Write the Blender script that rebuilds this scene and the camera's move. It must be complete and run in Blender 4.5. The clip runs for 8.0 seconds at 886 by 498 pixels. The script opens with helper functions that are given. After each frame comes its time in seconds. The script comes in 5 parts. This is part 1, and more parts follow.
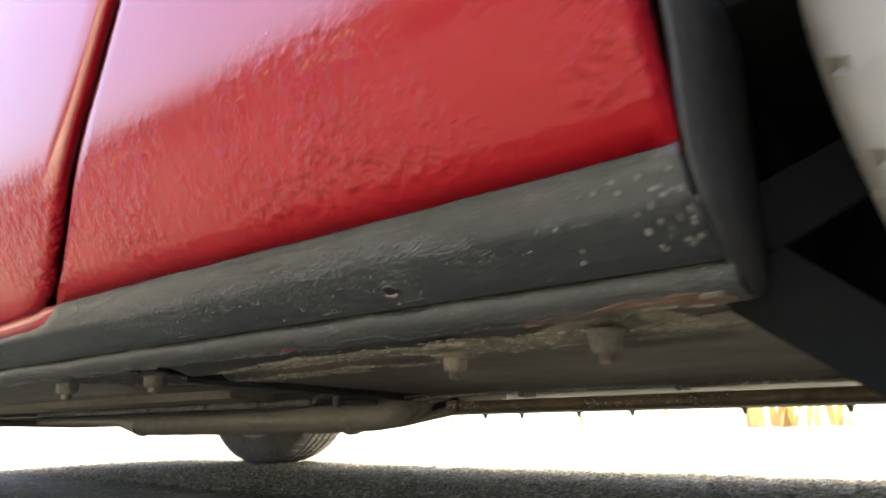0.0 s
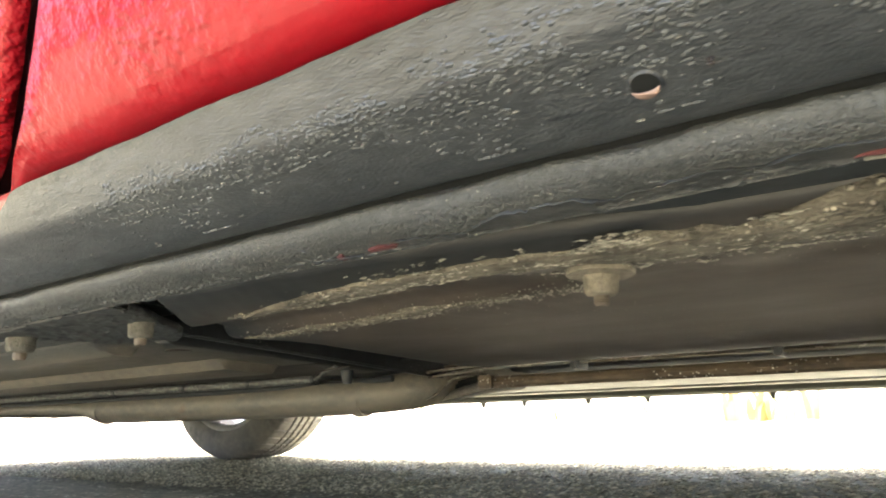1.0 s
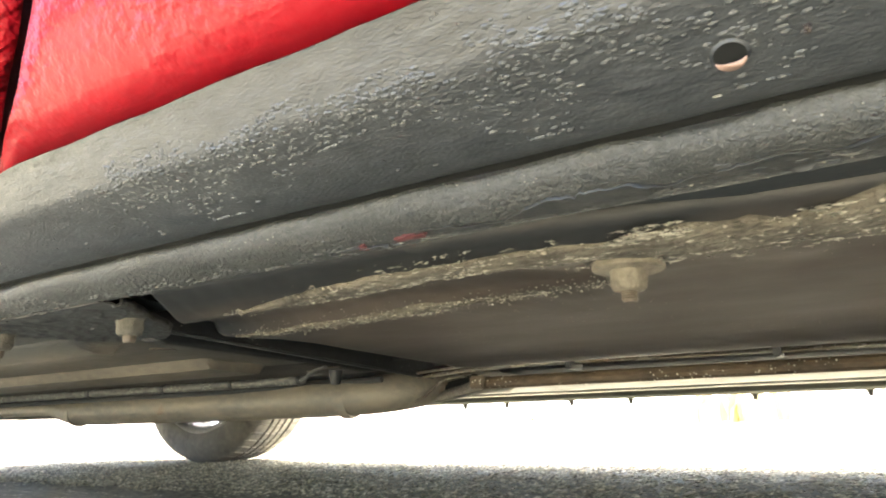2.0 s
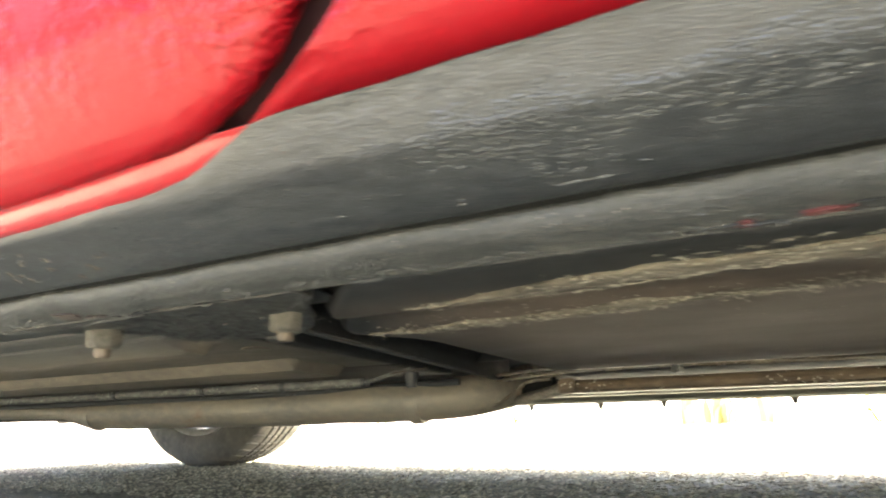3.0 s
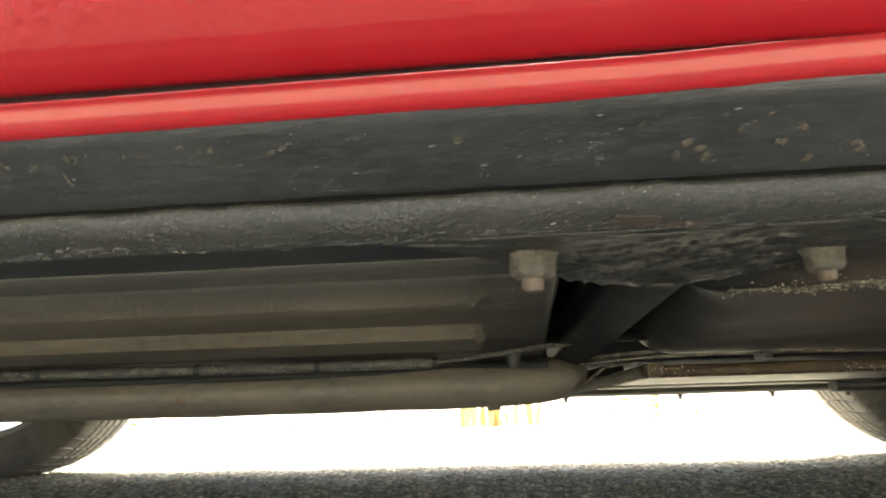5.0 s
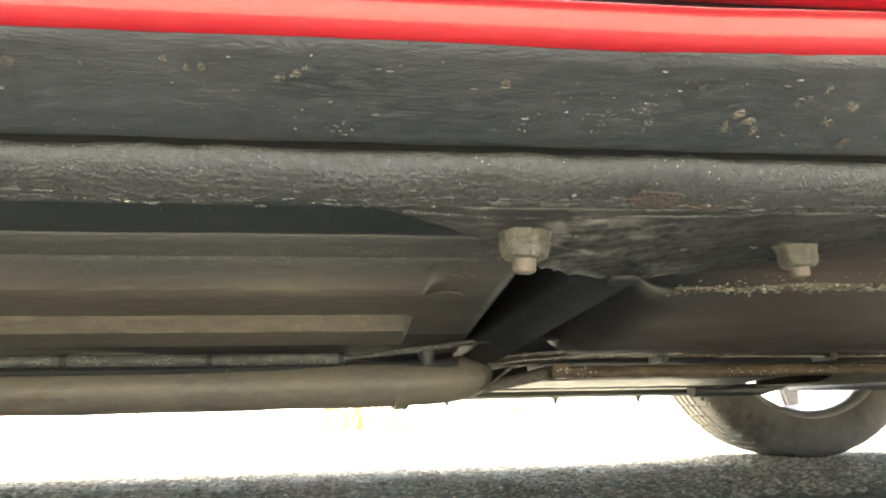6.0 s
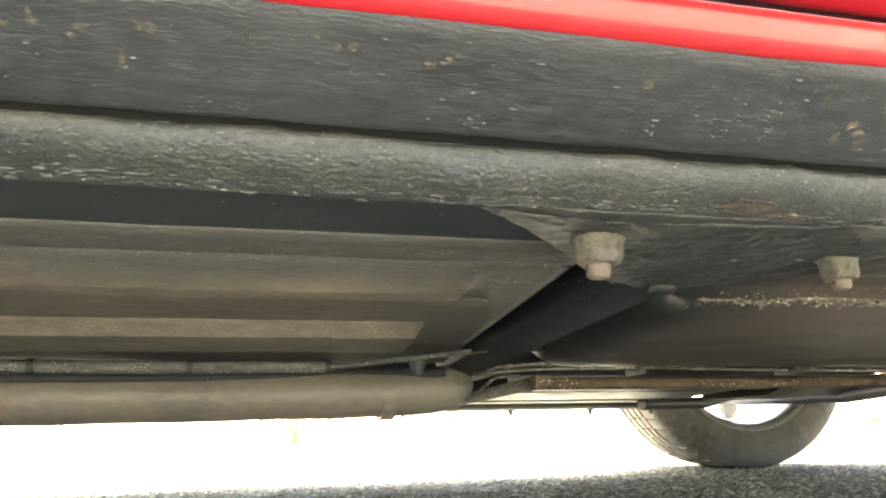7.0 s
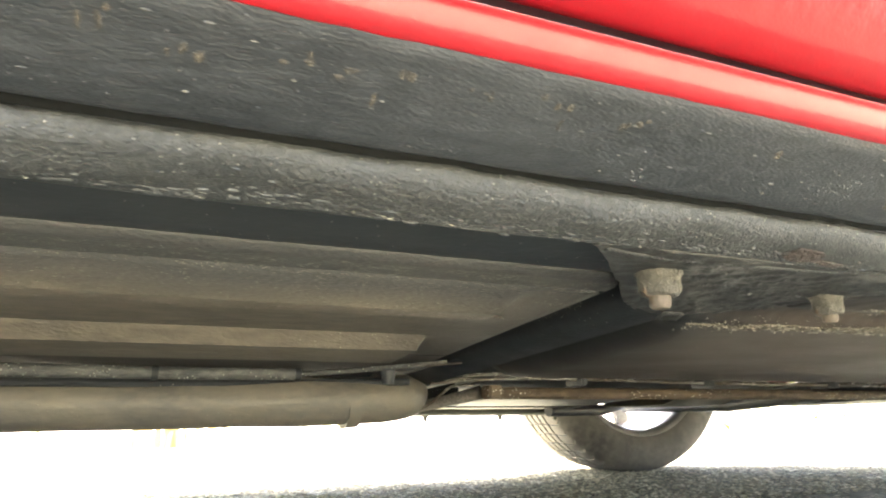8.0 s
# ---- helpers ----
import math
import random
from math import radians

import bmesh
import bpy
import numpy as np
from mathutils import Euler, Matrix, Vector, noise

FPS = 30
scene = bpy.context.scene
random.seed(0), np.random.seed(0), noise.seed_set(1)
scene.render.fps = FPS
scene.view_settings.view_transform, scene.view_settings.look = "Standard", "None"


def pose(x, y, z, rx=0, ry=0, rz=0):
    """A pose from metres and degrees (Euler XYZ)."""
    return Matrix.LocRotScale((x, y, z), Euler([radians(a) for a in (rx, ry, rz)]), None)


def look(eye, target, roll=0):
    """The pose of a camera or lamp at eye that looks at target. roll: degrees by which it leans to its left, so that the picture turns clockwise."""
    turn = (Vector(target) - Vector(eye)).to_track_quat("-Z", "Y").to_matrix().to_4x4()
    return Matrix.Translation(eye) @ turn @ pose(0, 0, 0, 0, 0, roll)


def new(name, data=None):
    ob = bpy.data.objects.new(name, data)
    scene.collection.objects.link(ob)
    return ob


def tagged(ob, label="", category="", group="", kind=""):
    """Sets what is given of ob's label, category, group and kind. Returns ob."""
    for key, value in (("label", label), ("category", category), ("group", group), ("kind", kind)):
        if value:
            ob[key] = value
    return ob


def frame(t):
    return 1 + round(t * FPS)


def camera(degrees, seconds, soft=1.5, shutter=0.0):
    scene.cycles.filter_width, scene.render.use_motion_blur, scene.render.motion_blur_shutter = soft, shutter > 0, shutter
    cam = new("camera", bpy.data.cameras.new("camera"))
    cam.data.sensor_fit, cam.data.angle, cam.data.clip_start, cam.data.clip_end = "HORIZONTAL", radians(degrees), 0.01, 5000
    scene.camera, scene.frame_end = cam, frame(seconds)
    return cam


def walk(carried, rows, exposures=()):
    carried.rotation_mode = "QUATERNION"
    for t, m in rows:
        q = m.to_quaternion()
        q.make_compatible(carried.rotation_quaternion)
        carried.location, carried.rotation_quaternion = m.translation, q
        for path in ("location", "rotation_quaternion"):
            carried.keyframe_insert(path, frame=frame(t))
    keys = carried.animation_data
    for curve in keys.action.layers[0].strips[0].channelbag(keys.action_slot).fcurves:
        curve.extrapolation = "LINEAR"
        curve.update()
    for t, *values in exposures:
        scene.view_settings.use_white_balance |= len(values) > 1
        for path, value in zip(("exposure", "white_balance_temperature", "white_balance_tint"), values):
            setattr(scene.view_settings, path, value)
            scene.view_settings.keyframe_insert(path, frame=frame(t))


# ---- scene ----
cam = camera(68.0, 8.0, 2.0, 0.4)
PATH = [
    (0, (0.051, -0.305, 0.178), (-1.107, 1.254, 0.655), -1.8),
    (0.5, (-0.063, -0.262, 0.166), (-1.153, 1.346, 0.642), -2.3),
    (1, (-0.125, -0.229, 0.151), (-1.19, 1.397, 0.623), -1.9),
    (2.5, (-0.2, -0.226, 0.152), (-1.157, 1.464, 0.626), -2.0),
    (3, (-0.315, -0.248, 0.162), (-1.226, 1.469, 0.633), -1.8),
    (3.5, (-0.443, -0.285, 0.169), (-1.262, 1.477, 0.64), -1.7),
    (4, (-0.541, -0.31, 0.171), (-1.189, 1.523, 0.642), -1.4),
    (4.5, (-0.652, -0.304, 0.162), (-1.047, 1.6, 0.626), -1.4),
    (4.7, (-0.7, -0.297, 0.153), (-1.006, 1.623, 0.623), -1.6),
    (5.8, (-0.799, -0.251, 0.144), (-0.629, 1.687, 0.606), -1.1),
    (6, (-0.807, -0.247, 0.143), (-0.572, 1.683, 0.615), -1.2),
    (6.5, (-0.825, -0.238, 0.142), (-0.484, 1.67, 0.634), -1.1),
    (7, (-0.869, -0.229, 0.141), (-0.437, 1.657, 0.647), -1.1),
    (7.5, (-0.916, -0.224, 0.145), (-0.329, 1.619, 0.653), -0.9),
    (8, (-0.968, -0.221, 0.148), (-0.204, 1.556, 0.657), -0.8),
]
EXPOSURES = [(0.0, 2.92, 6200, 12), (0.5, 3.29, 6200, 11), (1.0, 4.12, 6250, 9), (2.5, 4.50, 6250, 9), (3.0, 4.28, 6250, 9), (3.5, 3.82, 6300, 9), (4.0, 3.40, 6400, 9), (4.5, 3.31, 6350, 9), (6.0, 4.32, 6250, 9), (8.0, 4.64, 6250, 9)]
walk(cam, [(t, look(eye, target, roll)) for t, eye, target, roll in PATH], EXPOSURES)

# ---- world, sun ----
SUN_EL, SUN_AZ = 78.0, 12.0          # degrees above the horizon, and from +y towards +x
world = bpy.data.worlds.new("world")
scene.world = world
world.use_nodes = True
wn, wl = world.node_tree.nodes, world.node_tree.links
sky = wn.new("ShaderNodeTexSky")
sky.sky_type, sky.sun_disc = "NISHITA", False
sky.sun_elevation, sky.sun_rotation = radians(SUN_EL), radians(SUN_AZ)
sky.air_density, sky.dust_density, sky.ozone_density = 0.7, 7.0, 0.2
wl.new(sky.outputs[0], wn["Background"].inputs[0])
wn["Background"].inputs[1].default_value = 0.17
sun_data = bpy.data.lights.new("sun", "SUN")
sun_data.energy, sun_data.angle, sun_data.color = 3.1, radians(0.5), (1.0, 0.95, 0.87)
sun = new("sun", sun_data)
sd = Vector((math.sin(radians(SUN_AZ)) * math.cos(radians(SUN_EL)), math.cos(radians(SUN_AZ)) * math.cos(radians(SUN_EL)), math.sin(radians(SUN_EL))))
sun.matrix_world = look(sd * 20, (0, 0, 0))


# ---- materials ----
def material(name, base, rough=0.6, metal=0.0, tint=None, grain=(60, 0.25), blotch=(6, 0.3), bump=(300, 0.15, 0.002),
             lumps=None, specks=None, rust=None, coat=0.0, streak=1.0, spec=0.5, rough_var=0.15, side_tone=None, coat_bump=0.0, coat_ior=1.5, gap_fade=None, lump_band=None, clean=None, island=0.0):
    """A worn surface: base mixed with tint by two scales of noise, specks of grit, rust patches and bump."""
    m = bpy.data.materials.new(name)
    m.use_nodes = True
    n, l = m.node_tree.nodes, m.node_tree.links
    p = n["Principled BSDF"]
    tint = tint or tuple(min(1, c * 1.5 + 0.01) for c in base)
    co = n.new("ShaderNodeTexCoord")
    mp = n.new("ShaderNodeMapping")
    mp.inputs["Scale"].default_value = (1.0 / streak, 1, 1)
    l.new(co.outputs["Object"], mp.inputs[0])

    def noise_tex(scale, detail=6, src=mp):
        t = n.new("ShaderNodeTexNoise")
        t.inputs["Scale"].default_value, t.inputs["Detail"].default_value = scale, detail
        l.new(src.outputs[0] if src is mp else src.outputs["Object"], t.inputs["Vector"])
        return t.outputs[0]

    def ramp(src, lo, hi):
        r = n.new("ShaderNodeMapRange")
        r.inputs[1].default_value, r.inputs[2].default_value = lo, hi
        l.new(src, r.inputs[0])
        return r.outputs[0]

    def mix(fac, a, b):
        x = n.new("ShaderNodeMix")
        x.data_type = "RGBA"
        if isinstance(fac, float):
            x.inputs[0].default_value = fac
        else:
            l.new(fac, x.inputs[0])
        for sock, v in ((x.inputs[6], a), (x.inputs[7], b)):
            if isinstance(v, tuple):
                sock.default_value = (*v, 1)
            else:
                l.new(v, sock)
        return x.outputs[2]

    def times(src, k):
        x = n.new("ShaderNodeMath")
        x.operation = "MULTIPLY"
        l.new(src, x.inputs[0])
        if isinstance(k, float):
            x.inputs[1].default_value = k
        else:
            l.new(k, x.inputs[1])
        return x.outputs[0]

    def plus(a, b):
        x = n.new("ShaderNodeMath")
        l.new(a, x.inputs[0])
        l.new(b, x.inputs[1])
        return x.outputs[0]

    col = mix(times(ramp(noise_tex(blotch[0]), 0.35, 0.7), blotch[1]), base, tint)
    col = mix(times(ramp(noise_tex(grain[0], 8), 0.4, 0.72), grain[1]), col, tint)
    height = times(noise_tex(bump[0], 4), bump[1])
    if lumps:                                           # (scale, strength, patch scale)
        v = n.new("ShaderNodeTexVoronoi")
        v.feature, v.inputs["Scale"].default_value = "SMOOTH_F1", lumps[0]
        l.new(mp.outputs[0], v.inputs["Vector"])
        drop = ramp(noise_tex(lumps[0], 2), 0.36, 0.78) if lump_band else ramp(v.outputs["Distance"], 0.62, 0.1)
        swell = times(times(drop, lumps[1]), ramp(noise_tex(lumps[2], 3), *(lumps[3:] or (0.50, 0.64))))
        if lump_band:                                   # heights between which the chip guard was sprayed
            sep = n.new("ShaderNodeSeparateXYZ")
            l.new(co.outputs["Object"], sep.inputs[0])
            swell = times(times(swell, ramp(sep.outputs[2], lump_band[0], lump_band[1])), ramp(sep.outputs[2], lump_band[3], lump_band[2]))
        height = plus(height, swell)
    if specks:                                          # (scale, size, colour, patch scale)
        v = n.new("ShaderNodeTexVoronoi")
        v.inputs["Scale"].default_value = specks[0]
        l.new(co.outputs["Object"], v.inputs["Vector"])
        dot = times(ramp(v.outputs["Distance"], specks[1], specks[1] * 0.5), ramp(noise_tex(specks[3], 3), 0.5, 0.58))
        col = mix(dot, col, specks[2])
        height = plus(height, times(dot, 0.8))
    if rust:                                            # (scale, threshold, colour)
        patch = times(ramp(noise_tex(rust[0], 8), rust[1], rust[1] + 0.08), 0.85)
        col = mix(patch, col, rust[2])
        height = plus(height, times(patch, 0.5))
    if side_tone:                                       # (from y, to y, colour, scale of its ragged edge): darker colour towards the sill
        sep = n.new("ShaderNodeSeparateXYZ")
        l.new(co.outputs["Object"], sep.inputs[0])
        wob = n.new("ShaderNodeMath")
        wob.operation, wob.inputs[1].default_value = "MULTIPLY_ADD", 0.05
        l.new(noise_tex(side_tone[3], 6), wob.inputs[0])
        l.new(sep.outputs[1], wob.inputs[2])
        col = mix(ramp(wob.outputs[0], side_tone[1] + 0.025, side_tone[0] + 0.025), col, side_tone[2])
    # fade to dark along x: painted shade beside the floor gap
    if gap_fade:                                     # (black at x, clear at x, colour, scale of its ragged edge)
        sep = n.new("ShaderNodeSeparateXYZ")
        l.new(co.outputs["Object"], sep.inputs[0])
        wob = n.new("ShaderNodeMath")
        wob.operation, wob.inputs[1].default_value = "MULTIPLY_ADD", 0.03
        l.new(noise_tex(gap_fade[3], 6), wob.inputs[0])
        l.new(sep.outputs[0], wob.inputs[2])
        col = mix(ramp(wob.outputs[0], gap_fade[1] + 0.015, gap_fade[0] + 0.015), col, gap_fade[2])
    if island:                                          # each joined piece with a brightness of its own
        geo = n.new("ShaderNodeNewGeometry")
        hsv = n.new("ShaderNodeHueSaturation")
        vary = n.new("ShaderNodeMapRange")
        vary.inputs[3].default_value, vary.inputs[4].default_value = 1 - island, 1 + island
        l.new(geo.outputs["Random Per Island"], vary.inputs[0])
        l.new(vary.outputs[0], hsv.inputs["Value"])
        l.new(col, hsv.inputs["Color"])
        col = hsv.outputs[0]
    l.new(col, p.inputs["Base Color"])
    b = n.new("ShaderNodeBump")
    b.inputs["Strength"].default_value, b.inputs["Distance"].default_value = 1.0, bump[2]
    l.new(height, b.inputs["Height"])
    l.new(b.outputs[0], p.inputs["Normal"])
    rr = n.new("ShaderNodeMapRange")
    rr.inputs[3].default_value, rr.inputs[4].default_value = max(0.02, rough - rough_var), min(1, rough + rough_var)
    l.new(noise_tex(blotch[0] * 4), rr.inputs[0])
    l.new(rr.outputs[0], p.inputs["Roughness"])
    p.inputs["Metallic"].default_value = metal
    p.inputs["Specular IOR Level"].default_value = spec
    p.inputs["Coat Weight"].default_value = coat
    if clean:                                           # (dirty below z, clean above z): road film dulls the lower paint
        sep = n.new("ShaderNodeSeparateXYZ")
        l.new(co.outputs["Object"], sep.inputs[0])
        film = n.new("ShaderNodeMapRange")
        film.inputs[1].default_value, film.inputs[2].default_value = clean[:2]
        film.inputs[3].default_value, film.inputs[4].default_value = clean[2], coat
        l.new(sep.outputs[2], film.inputs[0])
        l.new(film.outputs[0], p.inputs["Coat Weight"])
    p.inputs["Coat Roughness"].default_value = 0.06
    p.inputs["Coat IOR"].default_value = coat_ior
    if coat_bump:                                       # orange peel in the clear coat
        cb = n.new("ShaderNodeBump")
        cb.inputs["Strength"].default_value, cb.inputs["Distance"].default_value = coat_bump, bump[2]
        l.new(height, cb.inputs["Height"])
        l.new(cb.outputs[0], p.inputs["Coat Normal"])
    return m


RED = material("red_paint", (0.200, 0.0020, 0.0060), 0.45, tint=(0.225, 0.006, 0.012), grain=(40, 0.3), blotch=(5, 0.4), bump=(900, 0.02, 0.0044),
               lumps=(140, 0.7, 10, 0.34, 0.56), specks=(70, 0.03, (0.75, 0.6, 0.55), 10), coat=1.0, rough_var=0.06, spec=0.10, coat_bump=0.12, coat_ior=1.9, lump_band=(0.266, 0.282, 0.325, 0.352), clean=(0.322, 0.350, 0.10))
RED_GLOSS = material("glossy_red_sill_paint", (0.25, 0.0030, 0.0075), 0.4, tint=(0.33, 0.008, 0.012), grain=(40, 0.2), blotch=(5, 0.35), bump=(300, 0.04, 0.0003), coat=0.9, rough_var=0.06, spec=0.15, coat_ior=1.53)
UNDERSEAL = material("black_underseal", (0.0115, 0.0135, 0.016), 0.40, tint=(0.040, 0.044, 0.049), grain=(240, 0.6), blotch=(24, 0.42), bump=(1100, 0.35, 0.0012),
                     lumps=(330, 0.25, 8, 0.5, 0.66), specks=(230, 0.11, (0.12, 0.12, 0.112), 30), spec=0.6, streak=2.2)
SILL_DIRTY = material("dusty_sill_coating", (0.025, 0.028, 0.030), 0.46, tint=(0.098, 0.100, 0.098), grain=(380, 0.5), blotch=(14, 0.25), bump=(1000, 0.50, 0.0022),
                      lumps=(420, 0.50, 14, 0.34, 0.56), specks=(320, 0.16, (0.45, 0.44, 0.40), 34), rust=(9, 0.77, (0.08, 0.06, 0.05)), spec=0.5, lump_band=(0.212, 0.214, 0.2228, 0.2290))
GUSSET_MAT = material("gritty_black_plate", (0.014, 0.0152, 0.016), 0.46, tint=(0.040, 0.040, 0.038), grain=(160, 0.6), blotch=(24, 0.6), bump=(700, 0.45, 0.0012),
                      specks=(330, 0.13, (0.42, 0.38, 0.31), 24), rust=(16, 0.72, (0.06, 0.045, 0.04)), spec=0.45, rough_var=0.2)
FLOOR_MAT = material("dusty_floor_steel", (0.070, 0.063, 0.052), 0.52, tint=(0.20, 0.170, 0.130), grain=(110, 0.55), blotch=(6, 0.6), bump=(600, 0.5, 0.0018),
                     specks=(260, 0.14, (0.5, 0.45, 0.37), 14), rust=(12, 0.74, (0.11, 0.075, 0.05)), streak=2.5, side_tone=(0.122, 0.150, (0.060, 0.060, 0.058), 14), gap_fade=(-0.700, -0.830, (0.026, 0.0255, 0.024), 14))
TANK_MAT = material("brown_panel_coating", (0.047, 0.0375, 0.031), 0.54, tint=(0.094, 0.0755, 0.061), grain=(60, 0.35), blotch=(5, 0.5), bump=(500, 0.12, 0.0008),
                    specks=(180, 0.10, (0.5, 0.44, 0.35), 10), streak=2.0, side_tone=(0.050, 0.082, (0.014, 0.015, 0.016), 12), gap_fade=(-0.600, -0.500, (0.006, 0.007, 0.008), 14))
BRACE_MAT = material("black_brace_paint", (0.014, 0.017, 0.021), 0.5, tint=(0.04, 0.042, 0.043), bump=(300, 0.3, 0.001), specks=(150, 0.12, (0.3, 0.28, 0.25), 16))
EXHAUST = material("tarnished_exhaust_steel", (0.135, 0.128, 0.112), 0.48, 0.1, tint=(0.23, 0.205, 0.160), grain=(120, 0.7), blotch=(16, 0.8), bump=(300, 0.5, 0.0012),
                   specks=(160, 0.10, (0.34, 0.30, 0.24), 16), rust=(20, 0.62, (0.15, 0.085, 0.045)), streak=2.0)
LINE_MAT = material("rusty_steel_line", (0.36, 0.35, 0.31), 0.25, 0.4, tint=(0.12, 0.095, 0.07), grain=(40, 0.5), blotch=(16, 1.0), rust=(25, 0.66, (0.10, 0.055, 0.03)))
SLEEVE = material("grey_grit_sleeve", (0.045, 0.048, 0.048), 0.6, tint=(0.17, 0.17, 0.16), grain=(180, 0.8), blotch=(12, 0.4), bump=(500, 0.8, 0.002), specks=(260, 0.30, (0.5, 0.5, 0.46), 60), streak=2.0)
SILVER = material("silver_heat_shield", (0.19, 0.19, 0.18), 0.42, 0.5, tint=(0.09, 0.088, 0.075), grain=(30, 0.5), blotch=(4, 0.8), bump=(120, 0.2, 0.001))
STEEL = material("dusty_zinc_bolt", (0.058, 0.055, 0.047), 0.5, 0.25, tint=(0.145, 0.136, 0.115), grain=(260, 0.7), blotch=(90, 0.7), bump=(700, 0.9, 0.0016),
                 rust=(70, 0.64, (0.15, 0.085, 0.05)))
STEEL_TAN = material("tan_dust_caked_steel", (0.115, 0.100, 0.076), 0.6, 0.1, tint=(0.25, 0.222, 0.172), grain=(260, 0.7), blotch=(90, 0.7), bump=(700, 0.9, 0.0014), rust=(70, 0.66, (0.15, 0.085, 0.05)))
STUD = material("rusty_stud", (0.088, 0.070, 0.052), 0.6, 0.3, tint=(0.18, 0.150, 0.118), grain=(200, 0.5), bump=(900, 0.4, 0.0006))
RUBBER = material("tyre_rubber", (0.085, 0.082, 0.074), 0.75, tint=(0.27, 0.25, 0.21), grain=(60, 0.4), blotch=(8, 0.7), bump=(400, 0.2, 0.001))
RIM_MAT = material("alloy_rim", (0.62, 0.61, 0.58), 0.38, 0.75, tint=(0.35, 0.31, 0.26), grain=(80, 0.35), blotch=(12, 0.5), bump=(200, 0.05, 0.001))
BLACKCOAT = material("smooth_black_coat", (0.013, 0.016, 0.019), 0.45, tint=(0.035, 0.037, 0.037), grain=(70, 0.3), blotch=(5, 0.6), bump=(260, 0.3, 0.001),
                     specks=(200, 0.08, (0.4, 0.37, 0.3), 12), streak=2.5)
# near-black: shade in crease, hole and cavity; also rubber, braces and liner
DARK = material("shade_and_part_black", (0.005, 0.006, 0.007), 0.9, tint=(0.012, 0.012, 0.011), bump=(200, 0.3, 0.001), spec=0.15)
FARSILL = material("olive_grey_sill_paint", (0.07, 0.072, 0.058), 0.6, tint=(0.13, 0.13, 0.10), bump=(200, 0.3, 0.001))
CHIP = material("bare_primer_chip", (0.13, 0.125, 0.11), 0.7, tint=(0.24, 0.23, 0.20), bump=(500, 0.3, 0.0005))
REDCHIP = material("exposed_red_paint", (0.070, 0.018, 0.019), 0.6, bump=(500, 0.3, 0.0005))
CHIP_TAN = material("worn_tan_spot", (0.088, 0.075, 0.057), 0.7, tint=(0.030, 0.029, 0.027), grain=(420, 0.9), blotch=(160, 0.9), bump=(900, 0.6, 0.0010))
CAKED = material("caked_dirt", (0.10, 0.092, 0.080), 0.85, tint=(0.26, 0.24, 0.21), grain=(300, 0.6), bump=(700, 0.8, 0.0014))
RUSTY = material("flaking_rust", (0.032, 0.026, 0.024), 0.6, tint=(0.075, 0.055, 0.046), grain=(260, 0.8), blotch=(60, 0.7), bump=(600, 1.0, 0.003))
GLASS_DARK = material("tinted_glass", (0.02, 0.022, 0.024), 0.06, bump=(5, 0.0, 0.001), coat=0.5, rough_var=0.02)
ASPHALT = material("worn_asphalt", (0.122, 0.114, 0.079), 0.85, tint=(0.34, 0.317, 0.218), grain=(85, 0.8), blotch=(3, 0.3), bump=(200, 0.7, 0.004),
                   specks=(75, 0.38, (0.74, 0.69, 0.50), 26), streak=2.0, spec=0.12)
STONE = material("loose_grit", (0.28, 0.25, 0.15), 0.7, tint=(0.66, 0.60, 0.40), grain=(90, 0.6), blotch=(40, 0.6), bump=(300, 0.4, 0.001), island=0.75)
SOIL = material("dry_verge_soil", (0.36, 0.32, 0.25), 0.95, tint=(0.46, 0.41, 0.32), grain=(60, 0.5), bump=(90, 0.6, 0.01))
STRAW = material("dry_straw_leaf", (0.52, 0.40, 0.16), 0.8, tint=(0.62, 0.46, 0.18), grain=(40, 0.5), bump=(80, 0.1, 0.001))
LEAF = material("green_leaf", (0.20, 0.26, 0.02), 0.6, tint=(0.40, 0.40, 0.05), grain=(30, 0.5), bump=(80, 0.1, 0.001))
HEDGE = material("roadside_leaf", (0.075, 0.075, 0.018), 0.6, tint=(0.16, 0.12, 0.03), grain=(12, 0.5), blotch=(2, 0.5), bump=(60, 0.1, 0.002))
STUCK = material("stuck_grit", (0.11, 0.105, 0.088), 0.5, tint=(0.29, 0.272, 0.228), grain=(300, 0.8), blotch=(60, 0.9), bump=(600, 0.3, 0.0005), island=0.75)
RAIL_MAT = material("rusty_bar_steel", (0.034, 0.025, 0.018), 0.55, 0.2, tint=(0.17, 0.125, 0.08), grain=(110, 0.8), blotch=(26, 0.7), bump=(300, 0.6, 0.0018), specks=(190, 0.26, (0.62, 0.57, 0.48), 30), streak=2.0)
PALE_RUBBER = material("pale_tyre_rubber", (0.155, 0.15, 0.135), 0.8, tint=(0.27, 0.26, 0.235), grain=(60, 0.4), blotch=(8, 0.7), bump=(400, 0.2, 0.001))
SEAL_PALE = material("dusty_underseal_fleck", (0.050, 0.052, 0.050), 0.6, tint=(0.11, 0.108, 0.098), grain=(300, 0.7), bump=(700, 0.3, 0.0006))
SEAL_LUMP = material("glossy_underseal", (0.016, 0.019, 0.022), 0.38, tint=(0.062, 0.066, 0.069), grain=(260, 0.5), blotch=(60, 0.6), bump=(900, 0.4, 0.001), spec=0.6)
PEEL = material("peeling_black_coating", (0.015, 0.0160, 0.0165), 0.55, tint=(0.040, 0.042, 0.043), grain=(200, 0.5), blotch=(50, 0.6), bump=(500, 0.3, 0.001), spec=0.55)
